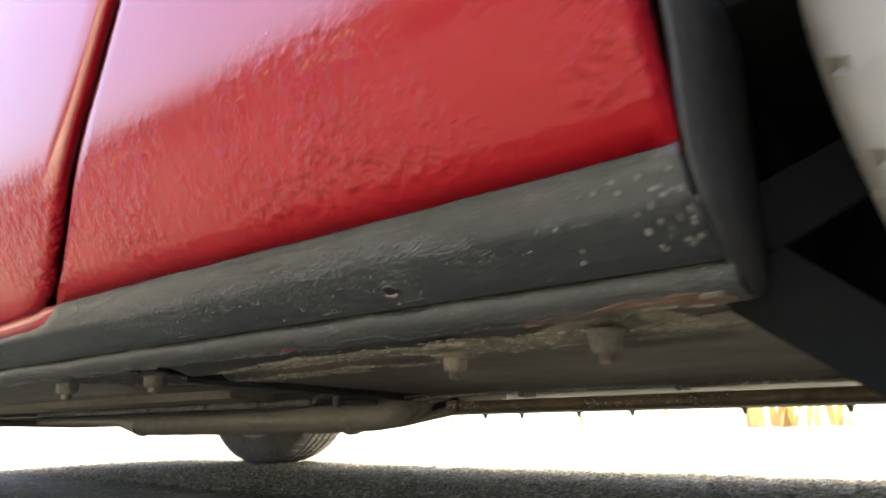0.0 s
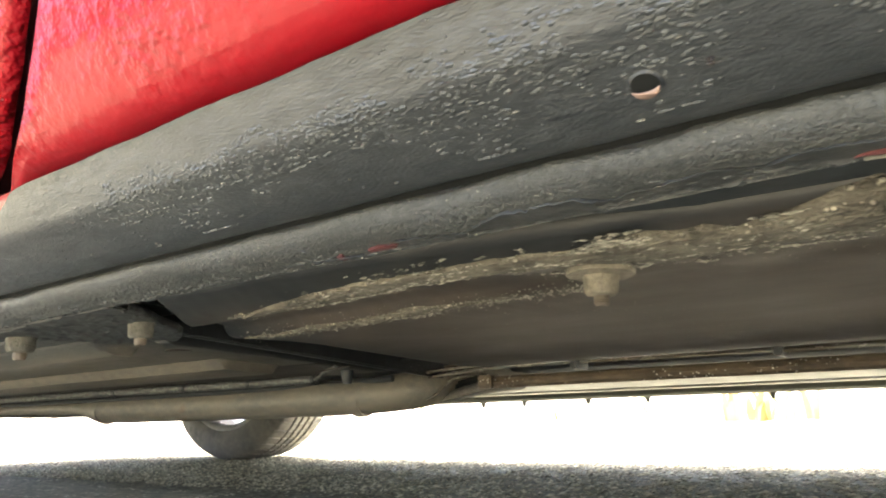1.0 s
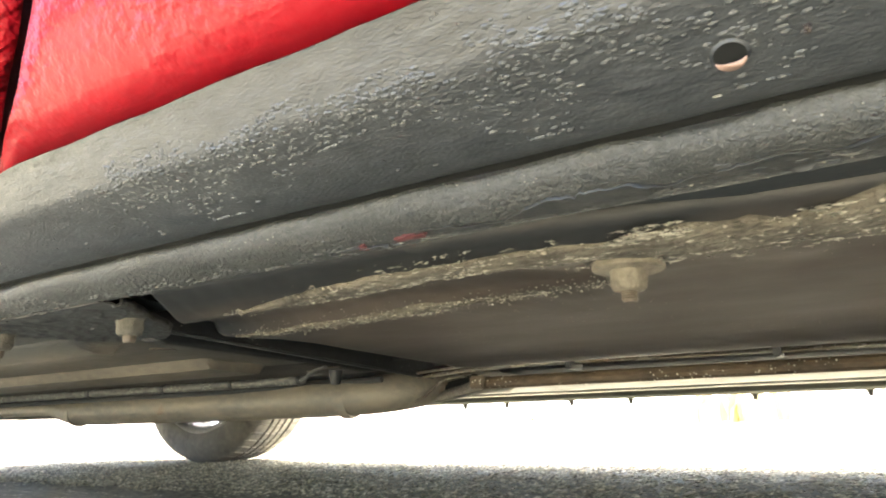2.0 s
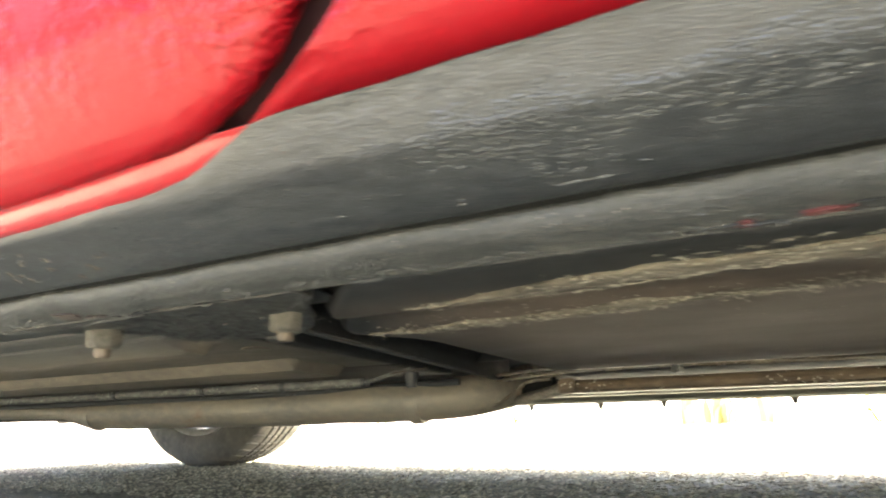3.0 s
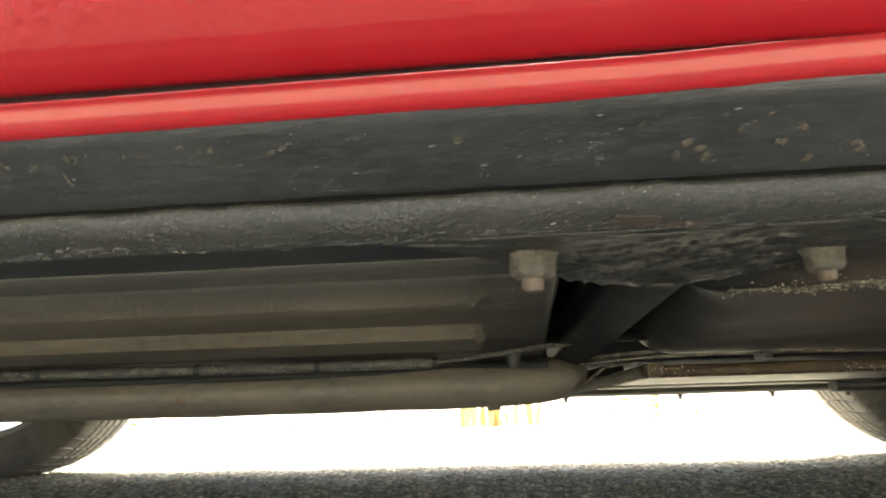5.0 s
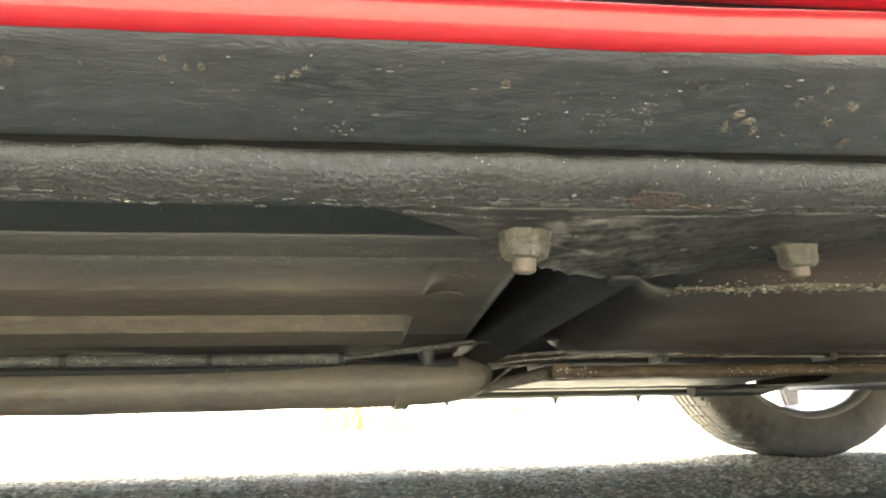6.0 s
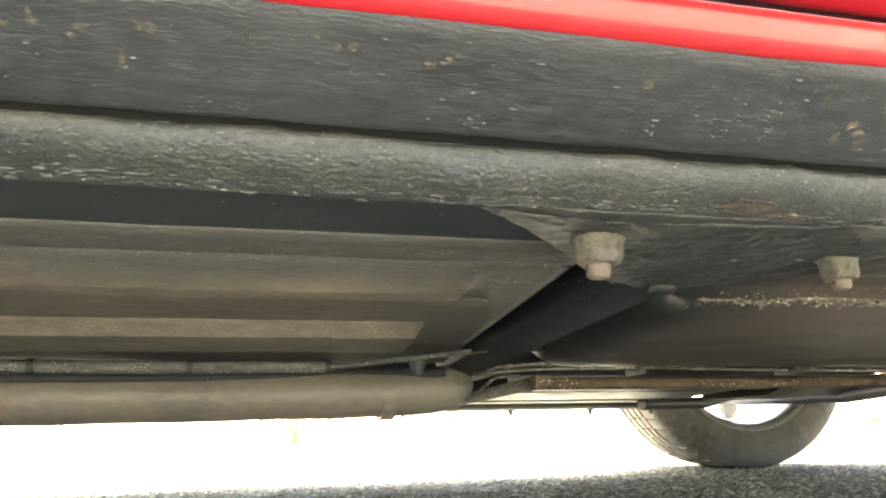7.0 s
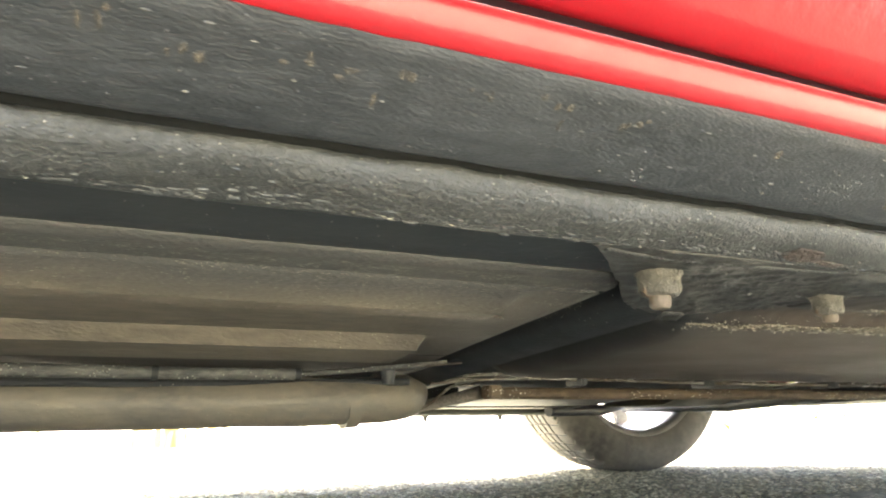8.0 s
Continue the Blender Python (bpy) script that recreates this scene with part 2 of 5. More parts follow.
FLOOR_DARK = material("darker_floor", (0.014, 0.0135, 0.013), 0.65, tint=(0.034, 0.031, 0.027), grain=(90, 0.5), blotch=(6, 0.6), bump=(500, 0.5, 0.0018), streak=2.5)
CROSS_MAT = material("dull_black_crossmember", (0.0095, 0.0115, 0.0145), 0.6, tint=(0.024, 0.027, 0.030), grain=(120, 0.4), bump=(300, 0.4, 0.001), specks=(150, 0.10, (0.3, 0.28, 0.25), 16), spec=0.4)
JAMB_MAT = material("dark_red_jamb_paint", (0.024, 0.0085, 0.0125), 0.7, tint=(0.036, 0.015, 0.020), bump=(200, 0.2, 0.001), spec=0.3)
RUST_WARM = material("fresh_orange_rust", (0.070, 0.042, 0.030), 0.75, tint=(0.15, 0.095, 0.066), grain=(200, 0.7), blotch=(50, 0.7), bump=(500, 1.0, 0.003))


# ---- mesh helpers ----
def link_mesh(name, me, mat, parent=None, label="", angle=35):
    me.materials.append(mat)
    me.shade_smooth()
    me.set_sharp_from_angle(angle=radians(angle))
    ob = new(name, me)
    if parent is not None:
        ob.parent = parent
    if label:
        ob["label"] = label
    return ob


def part(name, bm, mat, parent=None, label="", angle=35):
    bmesh.ops.recalc_face_normals(bm, faces=bm.faces[:])
    me = bpy.data.meshes.new(name)
    bm.to_mesh(me)
    bm.free()
    return link_mesh(name, me, mat, parent, label, angle)


def add_grid(bm, rows):
    vs = [[bm.verts.new(p) for p in r] for r in rows]
    for a, b in zip(vs, vs[1:]):
        for i in range(len(a) - 1):
            bm.faces.new((a[i], a[i + 1], b[i + 1], b[i]))
    return vs


def thick(ob, t, offset=-1.0):
    s = ob.modifiers.new("thickness", "SOLIDIFY")
    s.thickness, s.offset = t, offset
    return ob


def add_box(bm, lo, hi, m=None, bev=0.0):
    r = bmesh.ops.create_cube(bm, size=1.0)
    c, s = (Vector(lo) + Vector(hi)) / 2, Vector(hi) - Vector(lo)
    bmesh.ops.transform(bm, matrix=(m or Matrix()) @ Matrix.Translation(c) @ Matrix.Diagonal((*s, 1)), verts=r["verts"])
    if bev:
        es = list({e for v in r["verts"] for e in v.link_edges})
        bmesh.ops.bevel(bm, geom=es, offset=bev, segments=2, affect="EDGES")


def add_tube(bm, pts, r, seg=14, caps=True, radii=None):
    """A tube along points, with its own radius at each where radii is given."""
    pts = [Vector(p) for p in pts]
    rings, up = [], None
    for i, p in enumerate(pts):
        d = (pts[min(i + 1, len(pts) - 1)] - pts[max(i - 1, 0)]).normalized()
        up = (Vector((0, 0, 1)) if abs(d.z) < 0.95 else Vector((1, 0, 0))) if up is None else up
        a = d.cross(up).normalized()
        b = a.cross(d)
        up = b
        rr = radii[i] if radii else r
        rings.append([bm.verts.new(p + rr * (math.cos(t) * a + math.sin(t) * b)) for t in (2 * math.pi * k / seg for k in range(seg))])
    for q, s in zip(rings, rings[1:]):
        for k in range(seg):
            bm.faces.new((q[k], q[(k + 1) % seg], s[(k + 1) % seg], s[k]))
    if caps:
        bm.faces.new(rings[0])
        bm.faces.new(rings[-1])


def add_prism(bm, seg, r0, r1, z0, z1, c=(0, 0), turn=0.0):
    lo, hi = ([bm.verts.new((c[0] + r * math.cos(turn + 2 * math.pi * k / seg), c[1] + r * math.sin(turn + 2 * math.pi * k / seg), z)) for k in range(seg)] for r, z in ((r0, z0), (r1, z1)))
    for k in range(seg):
        bm.faces.new((lo[k], lo[(k + 1) % seg], hi[(k + 1) % seg], hi[k]))
    bm.faces.new(lo)
    bm.faces.new(hi)


def smooth_path(keys, n):
    """A curve through key points, by Catmull and Rom."""
    k = [np.array(p, float) for p in keys]
    k = [2 * k[0] - k[1]] + k + [2 * k[-1] - k[-2]]
    out = []
    for i in range(1, len(k) - 2):
        for t in np.linspace(0, 1, n, endpoint=i == len(k) - 3):
            out.append(tuple(0.5 * (2 * k[i] + (k[i + 1] - k[i - 1]) * t + (2 * k[i - 1] - 5 * k[i] + 4 * k[i + 1] - k[i + 2]) * t**2 + (3 * k[i] - k[i - 1] - 3 * k[i + 1] + k[i + 2]) * t**3)))
    return out


def rough_y(x, s, k=1.0):
    """Small unevenness of a worn coat, in metres."""
    return 0.0012 * k * noise.noise(Vector((x * 30, s * 30, 3.0))) + 0.0006 * k * noise.noise(Vector((x * 120, s * 120, 7.0)))


# ---- ground ----
def axis_steps(lo, hi, step, far_lo, far_hi, n=18):
    inner = np.arange(lo, hi + 1e-6, step)
    a = lo - np.geomspace(0.05, lo - far_lo, n)[::-1]
    b = hi + np.geomspace(0.05, far_hi - hi, n)
    return np.r_[a, inner, b]


gx, gy = axis_steps(-3.2, 1.4, 0.011, -400, 400), axis_steps(0.7, 2.0, 0.008, -400, 400)
verts = []
for y in gy:
    for x in gx:
        near = -3.2 <= x <= 1.4 and 0.7 <= y <= 2.0
        verts.append((x, y, 0.0032 * max(0.0, noise.noise(Vector((x * 45, y * 62, 0)))) + 0.0022 * noise.noise(Vector((x * 150, y * 150, 5))) - 0.0025 if near else -0.002))
nx = len(gx)
faces = [(j * nx + i, j * nx + i + 1, (j + 1) * nx + i + 1, (j + 1) * nx + i) for j in range(len(gy) - 1) for i in range(nx - 1)]
me = bpy.data.meshes.new("ground")
me.from_pydata(verts, [], faces)
ground = tagged(link_mesh("ground", me, ASPHALT, angle=180), "coarse grey sunlit asphalt with worn bright aggregate", "ground", kind="structure")

rnd = random.Random(4)
verts, faces = [], []
for i in range(26000):
    x, y, s = rnd.uniform(-3.0, 1.3), rnd.uniform(0.75, 1.75), rnd.choice((0.002, 0.0025, 0.003, 0.004, 0.005, 0.0065))
    k = len(verts)
    for dx, dy, dz in ((1, 0, 0.1), (0, 1, 0), (-1, 0, 0.1), (0, -1, 0), (0.2, 0.1, 1), (0, 0, -0.7)):
        verts.append((x + s * dx * rnd.uniform(0.8, 1.7), y + s * dy * rnd.uniform(0.7, 1.3), s * 0.25 + s * 0.62 * dz * rnd.uniform(0.5, 1.1)))
    for a, b in ((0, 1), (1, 2), (2, 3), (3, 0)):
        faces += [(k + a, k + b, k + 4), (k + b, k + a, k + 5)]
me = bpy.data.meshes.new("grit")
me.from_pydata(verts, [], faces)
tagged(link_mesh("grit", me, STONE, angle=20), "loose pale grit scattered on the asphalt", "grit", kind="stuff")

# ---- car ----
car = new("car")
tagged(car, "red car with a black undersealed sill and dusty underbody", "car")

# outer skin: how far out the side lies at each height
SKIN_Z = (0.225, 0.2335, 0.2365, 0.2485, 0.258, 0.2645, 0.2685, 0.28, 0.30, 0.36, 0.45, 0.60, 0.75, 0.92)
SKIN_Y = (-0.020, -0.037, -0.0455, -0.0720, -0.0795, -0.084, -0.0965, -0.106, -0.117, -0.140, -0.157, -0.165, -0.155, -0.115)
SEAM_Z = (0.2505, 0.256, 0.262, 0.265, 0.269, 0.276, 0.2815, 0.30, 0.327, 0.358, 0.396, 0.45, 0.60, 0.92)
SEAM_X = (-0.560, -0.522, -0.499, -0.483, -0.459, -0.442, -0.430, -0.405, -0.378, -0.344, -0.302, -0.262, -0.205, -0.130)
DOOR_Z = (0.2590, 0.2597, 0.2606, 0.2618, 0.2634, 0.268, 0.2765, 0.285, 0.30, 0.327, 0.358, 0.396, 0.45, 0.60, 0.92)
DOOR_X = (-0.640, -0.580, -0.545, -0.520, -0.500, -0.478, -0.4555, -0.4435, -0.4215, -0.395, -0.361, -0.318, -0.276, -0.219, -0.144)
FRONT = -1.50


def skin(z):
    """Smoothed over a few millimetres low down, over centimetres higher up."""
    w = float(np.interp(z, (0.25, 0.265, 0.275, 0.30, 0.40), (0.001, 0.0015, 0.003, 0.012, 0.05)))
    return float(np.mean(np.interp(z + w * np.linspace(-1, 1, 9), SKIN_Z, SKIN_Y)))


def seam(z):
    return float(np.interp(z, SEAM_Z, SEAM_X))


def paint_edge(x):
    """Height of the line where the red paint ends on the black sill."""
    return float(np.interp(x, (-0.90, -0.70, -0.645, -0.60, -0.555, -0.535, -0.516, -0.499, -0.478), (0.2482, 0.2488, 0.2500, 0.2506, 0.2515, 0.2523, 0.2542, 0.2587, 0.2645)))


def crease(x):
    """0 where the rocker meets the flange in a tight gap, 1 where it rolls into a wide soft crease."""
    return min(1.0, max(0.0, (x + 0.62) / 0.22))


def rocker_low(x):
    return 0.2335 + 0.0008 * crease(x)


def roll_in(x, z):
    """How far the bottom edge of the rocker curls inwards at height z."""
    r = 0.0011 + 0.0024 * crease(x)
    f = min(1.0, max(0.0, (z - rocker_low(x)) / r))
    return 1.5 * r * (1 - math.sqrt(max(0.0, 1 - (1 - f) ** 2)))


# black rocker face
bm = bmesh.new()
xs = np.linspace(-1.75, -0.010, 175)
rows = []
for x in xs:
    top = paint_edge(x)
    r = []
    for f in np.r_[0, 0.006, 0.02, 0.045, 0.08, 0.12, 0.17, np.linspace(0.23, 1, 13)]:
        z = rocker_low(x) + f * (top - rocker_low(x))
        r.append((x, skin(z) + roll_in(x, z) + rough_y(x, f * 0.05), z))
    y = skin(rocker_low(x)) + roll_in(x, rocker_low(x))
    rows.append([(x, -0.0325, 0.262), (x, y + 0.0016, rocker_low(x) + 0.003), (x, y + 0.0006, rocker_low(x) + 0.0006)] + r + [(x, skin(top) + 0.002, top + 0.0014)])
add_grid(bm, rows)
rocker = thick(part("rocker_panel", bm, UNDERSEAL, car, "black textured underseal with grit and tan chips", angle=60), 0.0015)

# red strip of the sill below the door: a flared lip that runs out into the quarter panel
FLARE = [(0.0, 0.0)]
for slope, step in ((6, 0.0011), (13, 0.0011), (21, 0.0012), (29, 0.0012), (37, 0.0012), (44, 0.0012), (50, 0.0013), (55, 0.0013), (59, 0.0014), (60, 0.0010), (54, 0.0008), (44, 0.0007), (32, 0.0007), (22, 0.0010), (60, 0.0003), (120, 0.0004), (160, 0.0060)):
    FLARE.append((FLARE[-1][0] - step * math.cos(radians(slope)), FLARE[-1][1] + step * math.sin(radians(slope))))
bm = bmesh.new()
rows = []
for x in np.arange(FRONT - 0.25, -0.4775, 0.004):
    lo = paint_edge(x)
    w = min(1.0, max(0.0, (-0.492 - x) / 0.050))
    r = []
    for k, (dy, dz) in enumerate(FLARE):
        z = lo + (0.2645 - lo) * k / (len(FLARE) - 1)
        r.append((x, w * (skin(lo) + dy) + (1 - w) * skin(z), w * (lo + dz) + (1 - w) * z))
    rows.append(r)
add_grid(bm, rows)
thick(part("sill_strip", bm, RED_GLOSS, car, "glossy red painted sill edge", angle=60), 0.0008)

# red quarter panel behind the door, round the wheel arch
ARCH_X, ARCH_Z, ARCH_R = 0.350, 0.317, 0.364
bm = bmesh.new()
zs = np.r_[np.linspace(0.2645, 0.36, 16), np.linspace(0.38, 0.92, 18)]
rows = []
for z in zs:
    a = seam(z) + 0.002
    r = [(a, skin(z) + 0.012, z), (a, skin(z) + 0.004, z), (a + 0.0015, skin(z) + 0.001, z)]
    r += [(x, skin(z), z) for x in np.linspace(a + 0.004, -0.020, 30)]
    b = ARCH_X - math.sqrt(max(0.0, ARCH_R**2 - (z - ARCH_Z) ** 2)) if z < ARCH_Z + ARCH_R else -0.013
    b = min(b, -0.013)
    rows.append(r + [(b, skin(z), z), (b + 0.002, skin(z) + 0.002, z), (b + 0.003, skin(z) + 0.03, z)])
add_grid(bm, rows)
rows = []
for x in np.linspace(-0.013, 0.713, 40):
    lo = ARCH_Z + math.sqrt(max(0.0, ARCH_R**2 - (x - ARCH_X) ** 2))
    rows.append([(x, skin(lo) + 0.03, lo)] + [(x, skin(z), z) for z in np.linspace(lo, 0.92, 10)])
add_grid(bm, rows)
add_grid(bm, [[(x, skin(z) + 0.25 * max(0, x - 0.8) ** 1.5, z) for z in np.linspace(0.26, 0.92, 16)] for x in np.linspace(0.713, 1.05, 10)])
thick(part("quarter_panel", bm, RED, car, "red rear quarter panel with stone-chip texture", angle=50), 0.0012)

# door, standing a little proud, with folded edges
bm = bmesh.new()
zs = np.r_[0.2590, 0.2591, 0.2596, 0.2605, 0.2617, 0.2630, np.linspace(0.264, 0.36, 16), np.linspace(0.38, 0.92, 18)]
rows = []
for i, z in enumerate(zs):
    b = float(np.interp(z, DOOR_Z, DOOR_X))
    y = min(float(np.interp(z, (0.2590, 0.2596, 0.2605, 0.2617, 0.2640, 0.269, 0.28), (-0.0872, -0.0890, -0.0908, -0.0928, -0.0958, -0.1005, -0.1085))), skin(z) - 0.0025) if z < 0.30 else skin(z) - 0.0025
    y += 0.0025 if i == 0 else 0.0
    r = [(x, y, z) for x in np.linspace(FRONT, b - 0.004, 60)]
    rows.append(r + [(b - 0.001, y + 0.001, z), (b, y + 0.003, z), (b, y + 0.009, z)])
add_grid(bm, rows)
thick(part("door", bm, RED, car, "closed red door with dust-speckled lower skin", angle=50), 0.0012)

# dark jamb behind the door seam
bm = bmesh.new()
rows = []
for z in np.r_[0.2495, 0.254, 0.258, 0.262, 0.266, np.linspace(0.27, 0.92, 20)]:
    a = seam(z)
    rows.append([(a - 0.14, skin(z) + 0.022, z + 0.004), (a - 0.06, skin(z) + 0.022, z + 0.004), (a, skin(z) + 0.018, z + 0.004), (a + 0.04, skin(z) + 0.022, z + 0.004)])
add_grid(bm, rows)
add_grid(bm, [[(x, -0.078, 0.2575), (x, -0.070, 0.290)] for x in np.linspace(FRONT, -0.50, 12)])
thick(part("door_jamb", bm, JAMB_MAT, car, "dark door seam and jamb"), 0.001)

# rounded sill flange beside the rocker, down to its lip
LEDGE = ((-0.0225, 0.262), (-0.0190, 0.247), (-0.0182, 0.2395), (-0.0215, 0.2358), (-0.0266, 0.2336), (-0.0286, 0.2302), (-0.0258, 0.2259), (-0.0190, 0.2227), (-0.0105, 0.2209), (-0.003, 0.2204), (0.0012, 0.2206))
bm = bmesh.new()
rows = []
for x in np.linspace(-1.75, -0.009, 217):
    rows.append([(x, y + rough_y(x, y, 1.3), z + rough_y(x, y + 5, 1.6) * (1 if 8 < i < 27 else 0)) for i, (y, z) in enumerate(smooth_path(LEDGE, 3))])
add_grid(bm, rows)
thick(part("sill_flange", bm, SILL_DIRTY, car, "dusty lumpy coated sill flange", angle=70), 0.0015, 1.0)


# near-black strip painting shade into the rocker and flange crease, deeper towards the front
bm = bmesh.new()
rows = []
for x in np.linspace(-1.75, -0.012, 240):
    d = float(np.interp(x, (-0.75, -0.35), (0.0024, 0.0008))) + 0.0006 * noise.noise(Vector((x * 45, 0, 2)))
    z0 = rocker_low(x)
    a = skin(z0) + roll_in(x, z0)
    rows.append([(x, a + (-0.0268 - a) * g + 0.4 * rough_y(x, g), z0 + dz + d * k) for g, dz, k in ((0.02, 0.0006, 0.0), (0.12, 0.0012, 0.5), (0.35, 0.0018, 1.0), (0.62, 0.0016, 1.0), (0.85, 0.0008, 0.6), (1.0, -0.0006 - 0.0006 * crease(x), 0.0))])
add_grid(bm, rows)
thick(part("crease_shade", bm, DARK, car, "near-black strip of shade in the sill groove", angle=80), 0.001)


# underbody levels: the floor falls slightly towards the middle
def floor_z(y):
    return 0.2315 - 0.055 * y


def rib(y, y0, y1, d, near, far_side):
    """A pressed rib between y0 and y1 with flanks of the given widths."""
    return -d * max(0.0, min(1.0, (y - y0) / near, (y1 - y) / far_side))


SLOT_Y = (0.0, 0.05, 0.10, 0.30, 0.45, 0.60)
SLOT_XA = (-0.79, -0.752, -0.716, -0.712, -0.708, -0.70)     # front floor ends here

bm = bmesh.new()
rows = []
for y in np.r_[np.arange(0.080, 0.372, 0.0025), 0.372]:
    end = float(np.interp(y, SLOT_Y, SLOT_XA))
    r = []
    for x in np.r_[np.linspace(-1.95, -0.90, 30), np.linspace(-0.895, end, 30)]:
        z = floor_z(y)
        e1 = min(1.0, max(0.0, (-0.762 - x) / 0.010))
        z += e1 * rib(y, 0.117, 0.168, 0.0105, 0.028, 0.004) + min(1.0, max(0.0, (-0.768 - x) / 0.006)) * rib(y, 0.275, 0.364, 0.0115, 0.010, 0.007)
        z += 36.0 * max(0.0, 0.090 - y) ** 2 + 0.0028 * max(0.0, 1 - abs(y - 0.1145) / 0.0032)   # turned-up outer edge, lapped joint
        r.append((x, y, z + 0.3 * rough_y(x, y)))
    rows.append(r)
add_grid(bm, rows)
thick(part("floor_pan", bm, FLOOR_MAT, car, "brown dusty floor pan with two pressed ribs", angle=28), 0.0012, 1.0)

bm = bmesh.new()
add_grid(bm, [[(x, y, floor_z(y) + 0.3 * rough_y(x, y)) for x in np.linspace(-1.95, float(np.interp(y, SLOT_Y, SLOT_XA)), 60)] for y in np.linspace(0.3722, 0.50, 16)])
thick(part("floor_edge", bm, FLOOR_DARK, car, "darker floor edge beside the pipe", angle=28), 0.0012, 1.0)

# rear underbody panel: edges of its outer step and of its main face at each x
def outer_y(x):
    return float(np.interp(x, (-0.40, -0.31, -0.263, -0.22, -0.18, -0.05), (0.0180, 0.026, 0.034, 0.040, 0.052, 0.060)))


def step_y(x):
    return float(np.interp(x, (-0.60, -0.50, -0.455, -0.366, -0.30, -0.20), (0.098, 0.094, 0.090, 0.078, 0.071, 0.070)))


def face_y(x):
    return float(np.interp(x, (-0.63, -0.52, -0.41, -0.34, -0.25), (0.163, 0.160, 0.148, 0.140, 0.128)))


def panel_profile(x):
    """(y, z) of the panel across the car at x: outer step, shallow recess, main face."""
    a, b, c = outer_y(x), step_y(x), face_y(x)
    d = 0.0100 * min(1.0, max(0.0, (-0.22 - x) / 0.20))
    p = [(a - 0.0010, 0.2375), (a, 0.2290), (a + 0.0022, 0.2262), (a + 0.006, 0.2248)]
    p += [(a + 0.006 + (b - a - 0.009) * f, 0.2248 - 0.0048 * f) for f in (0.15, 0.3, 0.45, 0.6, 0.7, 0.8, 0.9, 1.0)]
    p += [(b, 0.2200 + 0.12 * d), (b + 0.002, 0.2202 + 0.5 * d), (b + 0.006, 0.2200 + d), (b + 0.5 * (c - b), 0.2196 + d), (c - 0.011, 0.2193 + 0.9 * d)]
    p += [(c - 0.006, 0.2191 + 0.55 * d), (c - 0.002, 0.2189 + 0.2 * d), (c + 0.003, 0.2186), (c + 0.010, 0.2180)]
    p += [(c + 0.010 + (0.47 - c - 0.010) * f, 0.2180 - 0.0177 * f ** 0.9) for f in (0.04, 0.1, 0.2, 0.35, 0.5, 0.65, 0.8, 0.9, 1.0)]
    return p + [(0.50, 0.2004), (0.515, 0.2010)]


def panel_z(x, y):
    ys, zs = zip(*panel_profile(x))
    return float(np.interp(y, ys, zs))


# turned-up rear edge of the floor pan beside the gap
bm = bmesh.new()
add_grid(bm, [[(float(np.interp(y, SLOT_Y, SLOT_XA)) + 0.0006, y, floor_z(y) + 0.0004 + h) for h in (0.0, 0.004, 0.03)] for y in np.linspace(0.082, 0.50, 60)])
thick(part("floor_edge", bm, CROSS_MAT, car, "black turned-up rear edge of the floor", angle=28), 0.0010)

# black inner face of the sill between its lip and the floor
bm = bmesh.new()
rows = []
for x in np.linspace(-1.75, -0.012, 140):
    w = 1.0 if x < -0.56 else max(0.16, (outer_y(x) + 0.006 - 0.0065) / 0.079)
    rows.append([(x, 0.0065 + (y - 0.0065) * (w if y > 0.01 else 1), z + 0.3 * rough_y(x, y)) for y, z in ((0.0013, 0.2207), (0.0036, 0.2232), (0.0052, 0.232), (0.0066, 0.251), (0.0085, 0.2505), (0.020, 0.2475), (0.040, 0.2425), (0.055, 0.2380), (0.070, 0.2320), (0.078, 0.2305), (0.0845, 0.2300), (0.0860, 0.2310))])
add_grid(bm, rows)
thick(part("inner_sill_face", bm, BLACKCOAT, car, "smooth black inner sill face", angle=60), 0.001, 1.0)

# pressed dimple in the floor pan
bm = bmesh.new()
add_prism(bm, 16, 0.014, 0.012, floor_z(0.205) - 0.0012, floor_z(0.205) + 0.003, (-0.752, 0.205))
part("floor_plug", bm, FLOOR_MAT, car)

# rear underbody panel with its stepped outer flange and rolled front edges
bm = bmesh.new()
rows = []
for i in range(len(panel_profile(-0.3))):
    y0 = panel_profile(-0.57)[i][0]
    a = float(np.interp(y0, (0.018, 0.026, 0.060, 0.092, 0.097, 0.104, 0.130, 0.150, 0.165, 0.20, 0.50), (-0.512, -0.520, -0.552, -0.584, -0.578, -0.598, -0.606, -0.612, -0.630, -0.618, -0.604)))
    r0 = float(np.interp(y0, (0.018, 0.09, 0.10, 0.15, 0.17, 0.22), (0.006, 0.010, 0.004, 0.008, 0.028, 0.055)))
    r = []
    for f in (-0.02, 0.0, 0.04, 0.1, 0.2, 0.32, 0.46, 0.62, 0.8, 1.0):
        x = a + r0 * f
        y, z = panel_profile(x)[i]
        r.append((x, y, z + (0.040 if f < 0 else min(r0, 0.055) * 0.8 * (1 - math.sqrt(max(0.0, 1 - (1 - f) ** 2))))))
    for x in np.r_[np.linspace(a + r0 + 0.004, 0.0, 150), (np.linspace(0.02, 0.9, 20) if y0 > 0.25 else np.full(20, 0.0))]:
        y, z = panel_profile(x)[i]
        r.append((x, y, z + (1.1 if y < 0.17 else 0.15) * rough_y(x, y)))
    rows.append(r)
add_grid(bm, rows)
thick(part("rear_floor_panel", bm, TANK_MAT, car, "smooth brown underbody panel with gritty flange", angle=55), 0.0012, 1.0)

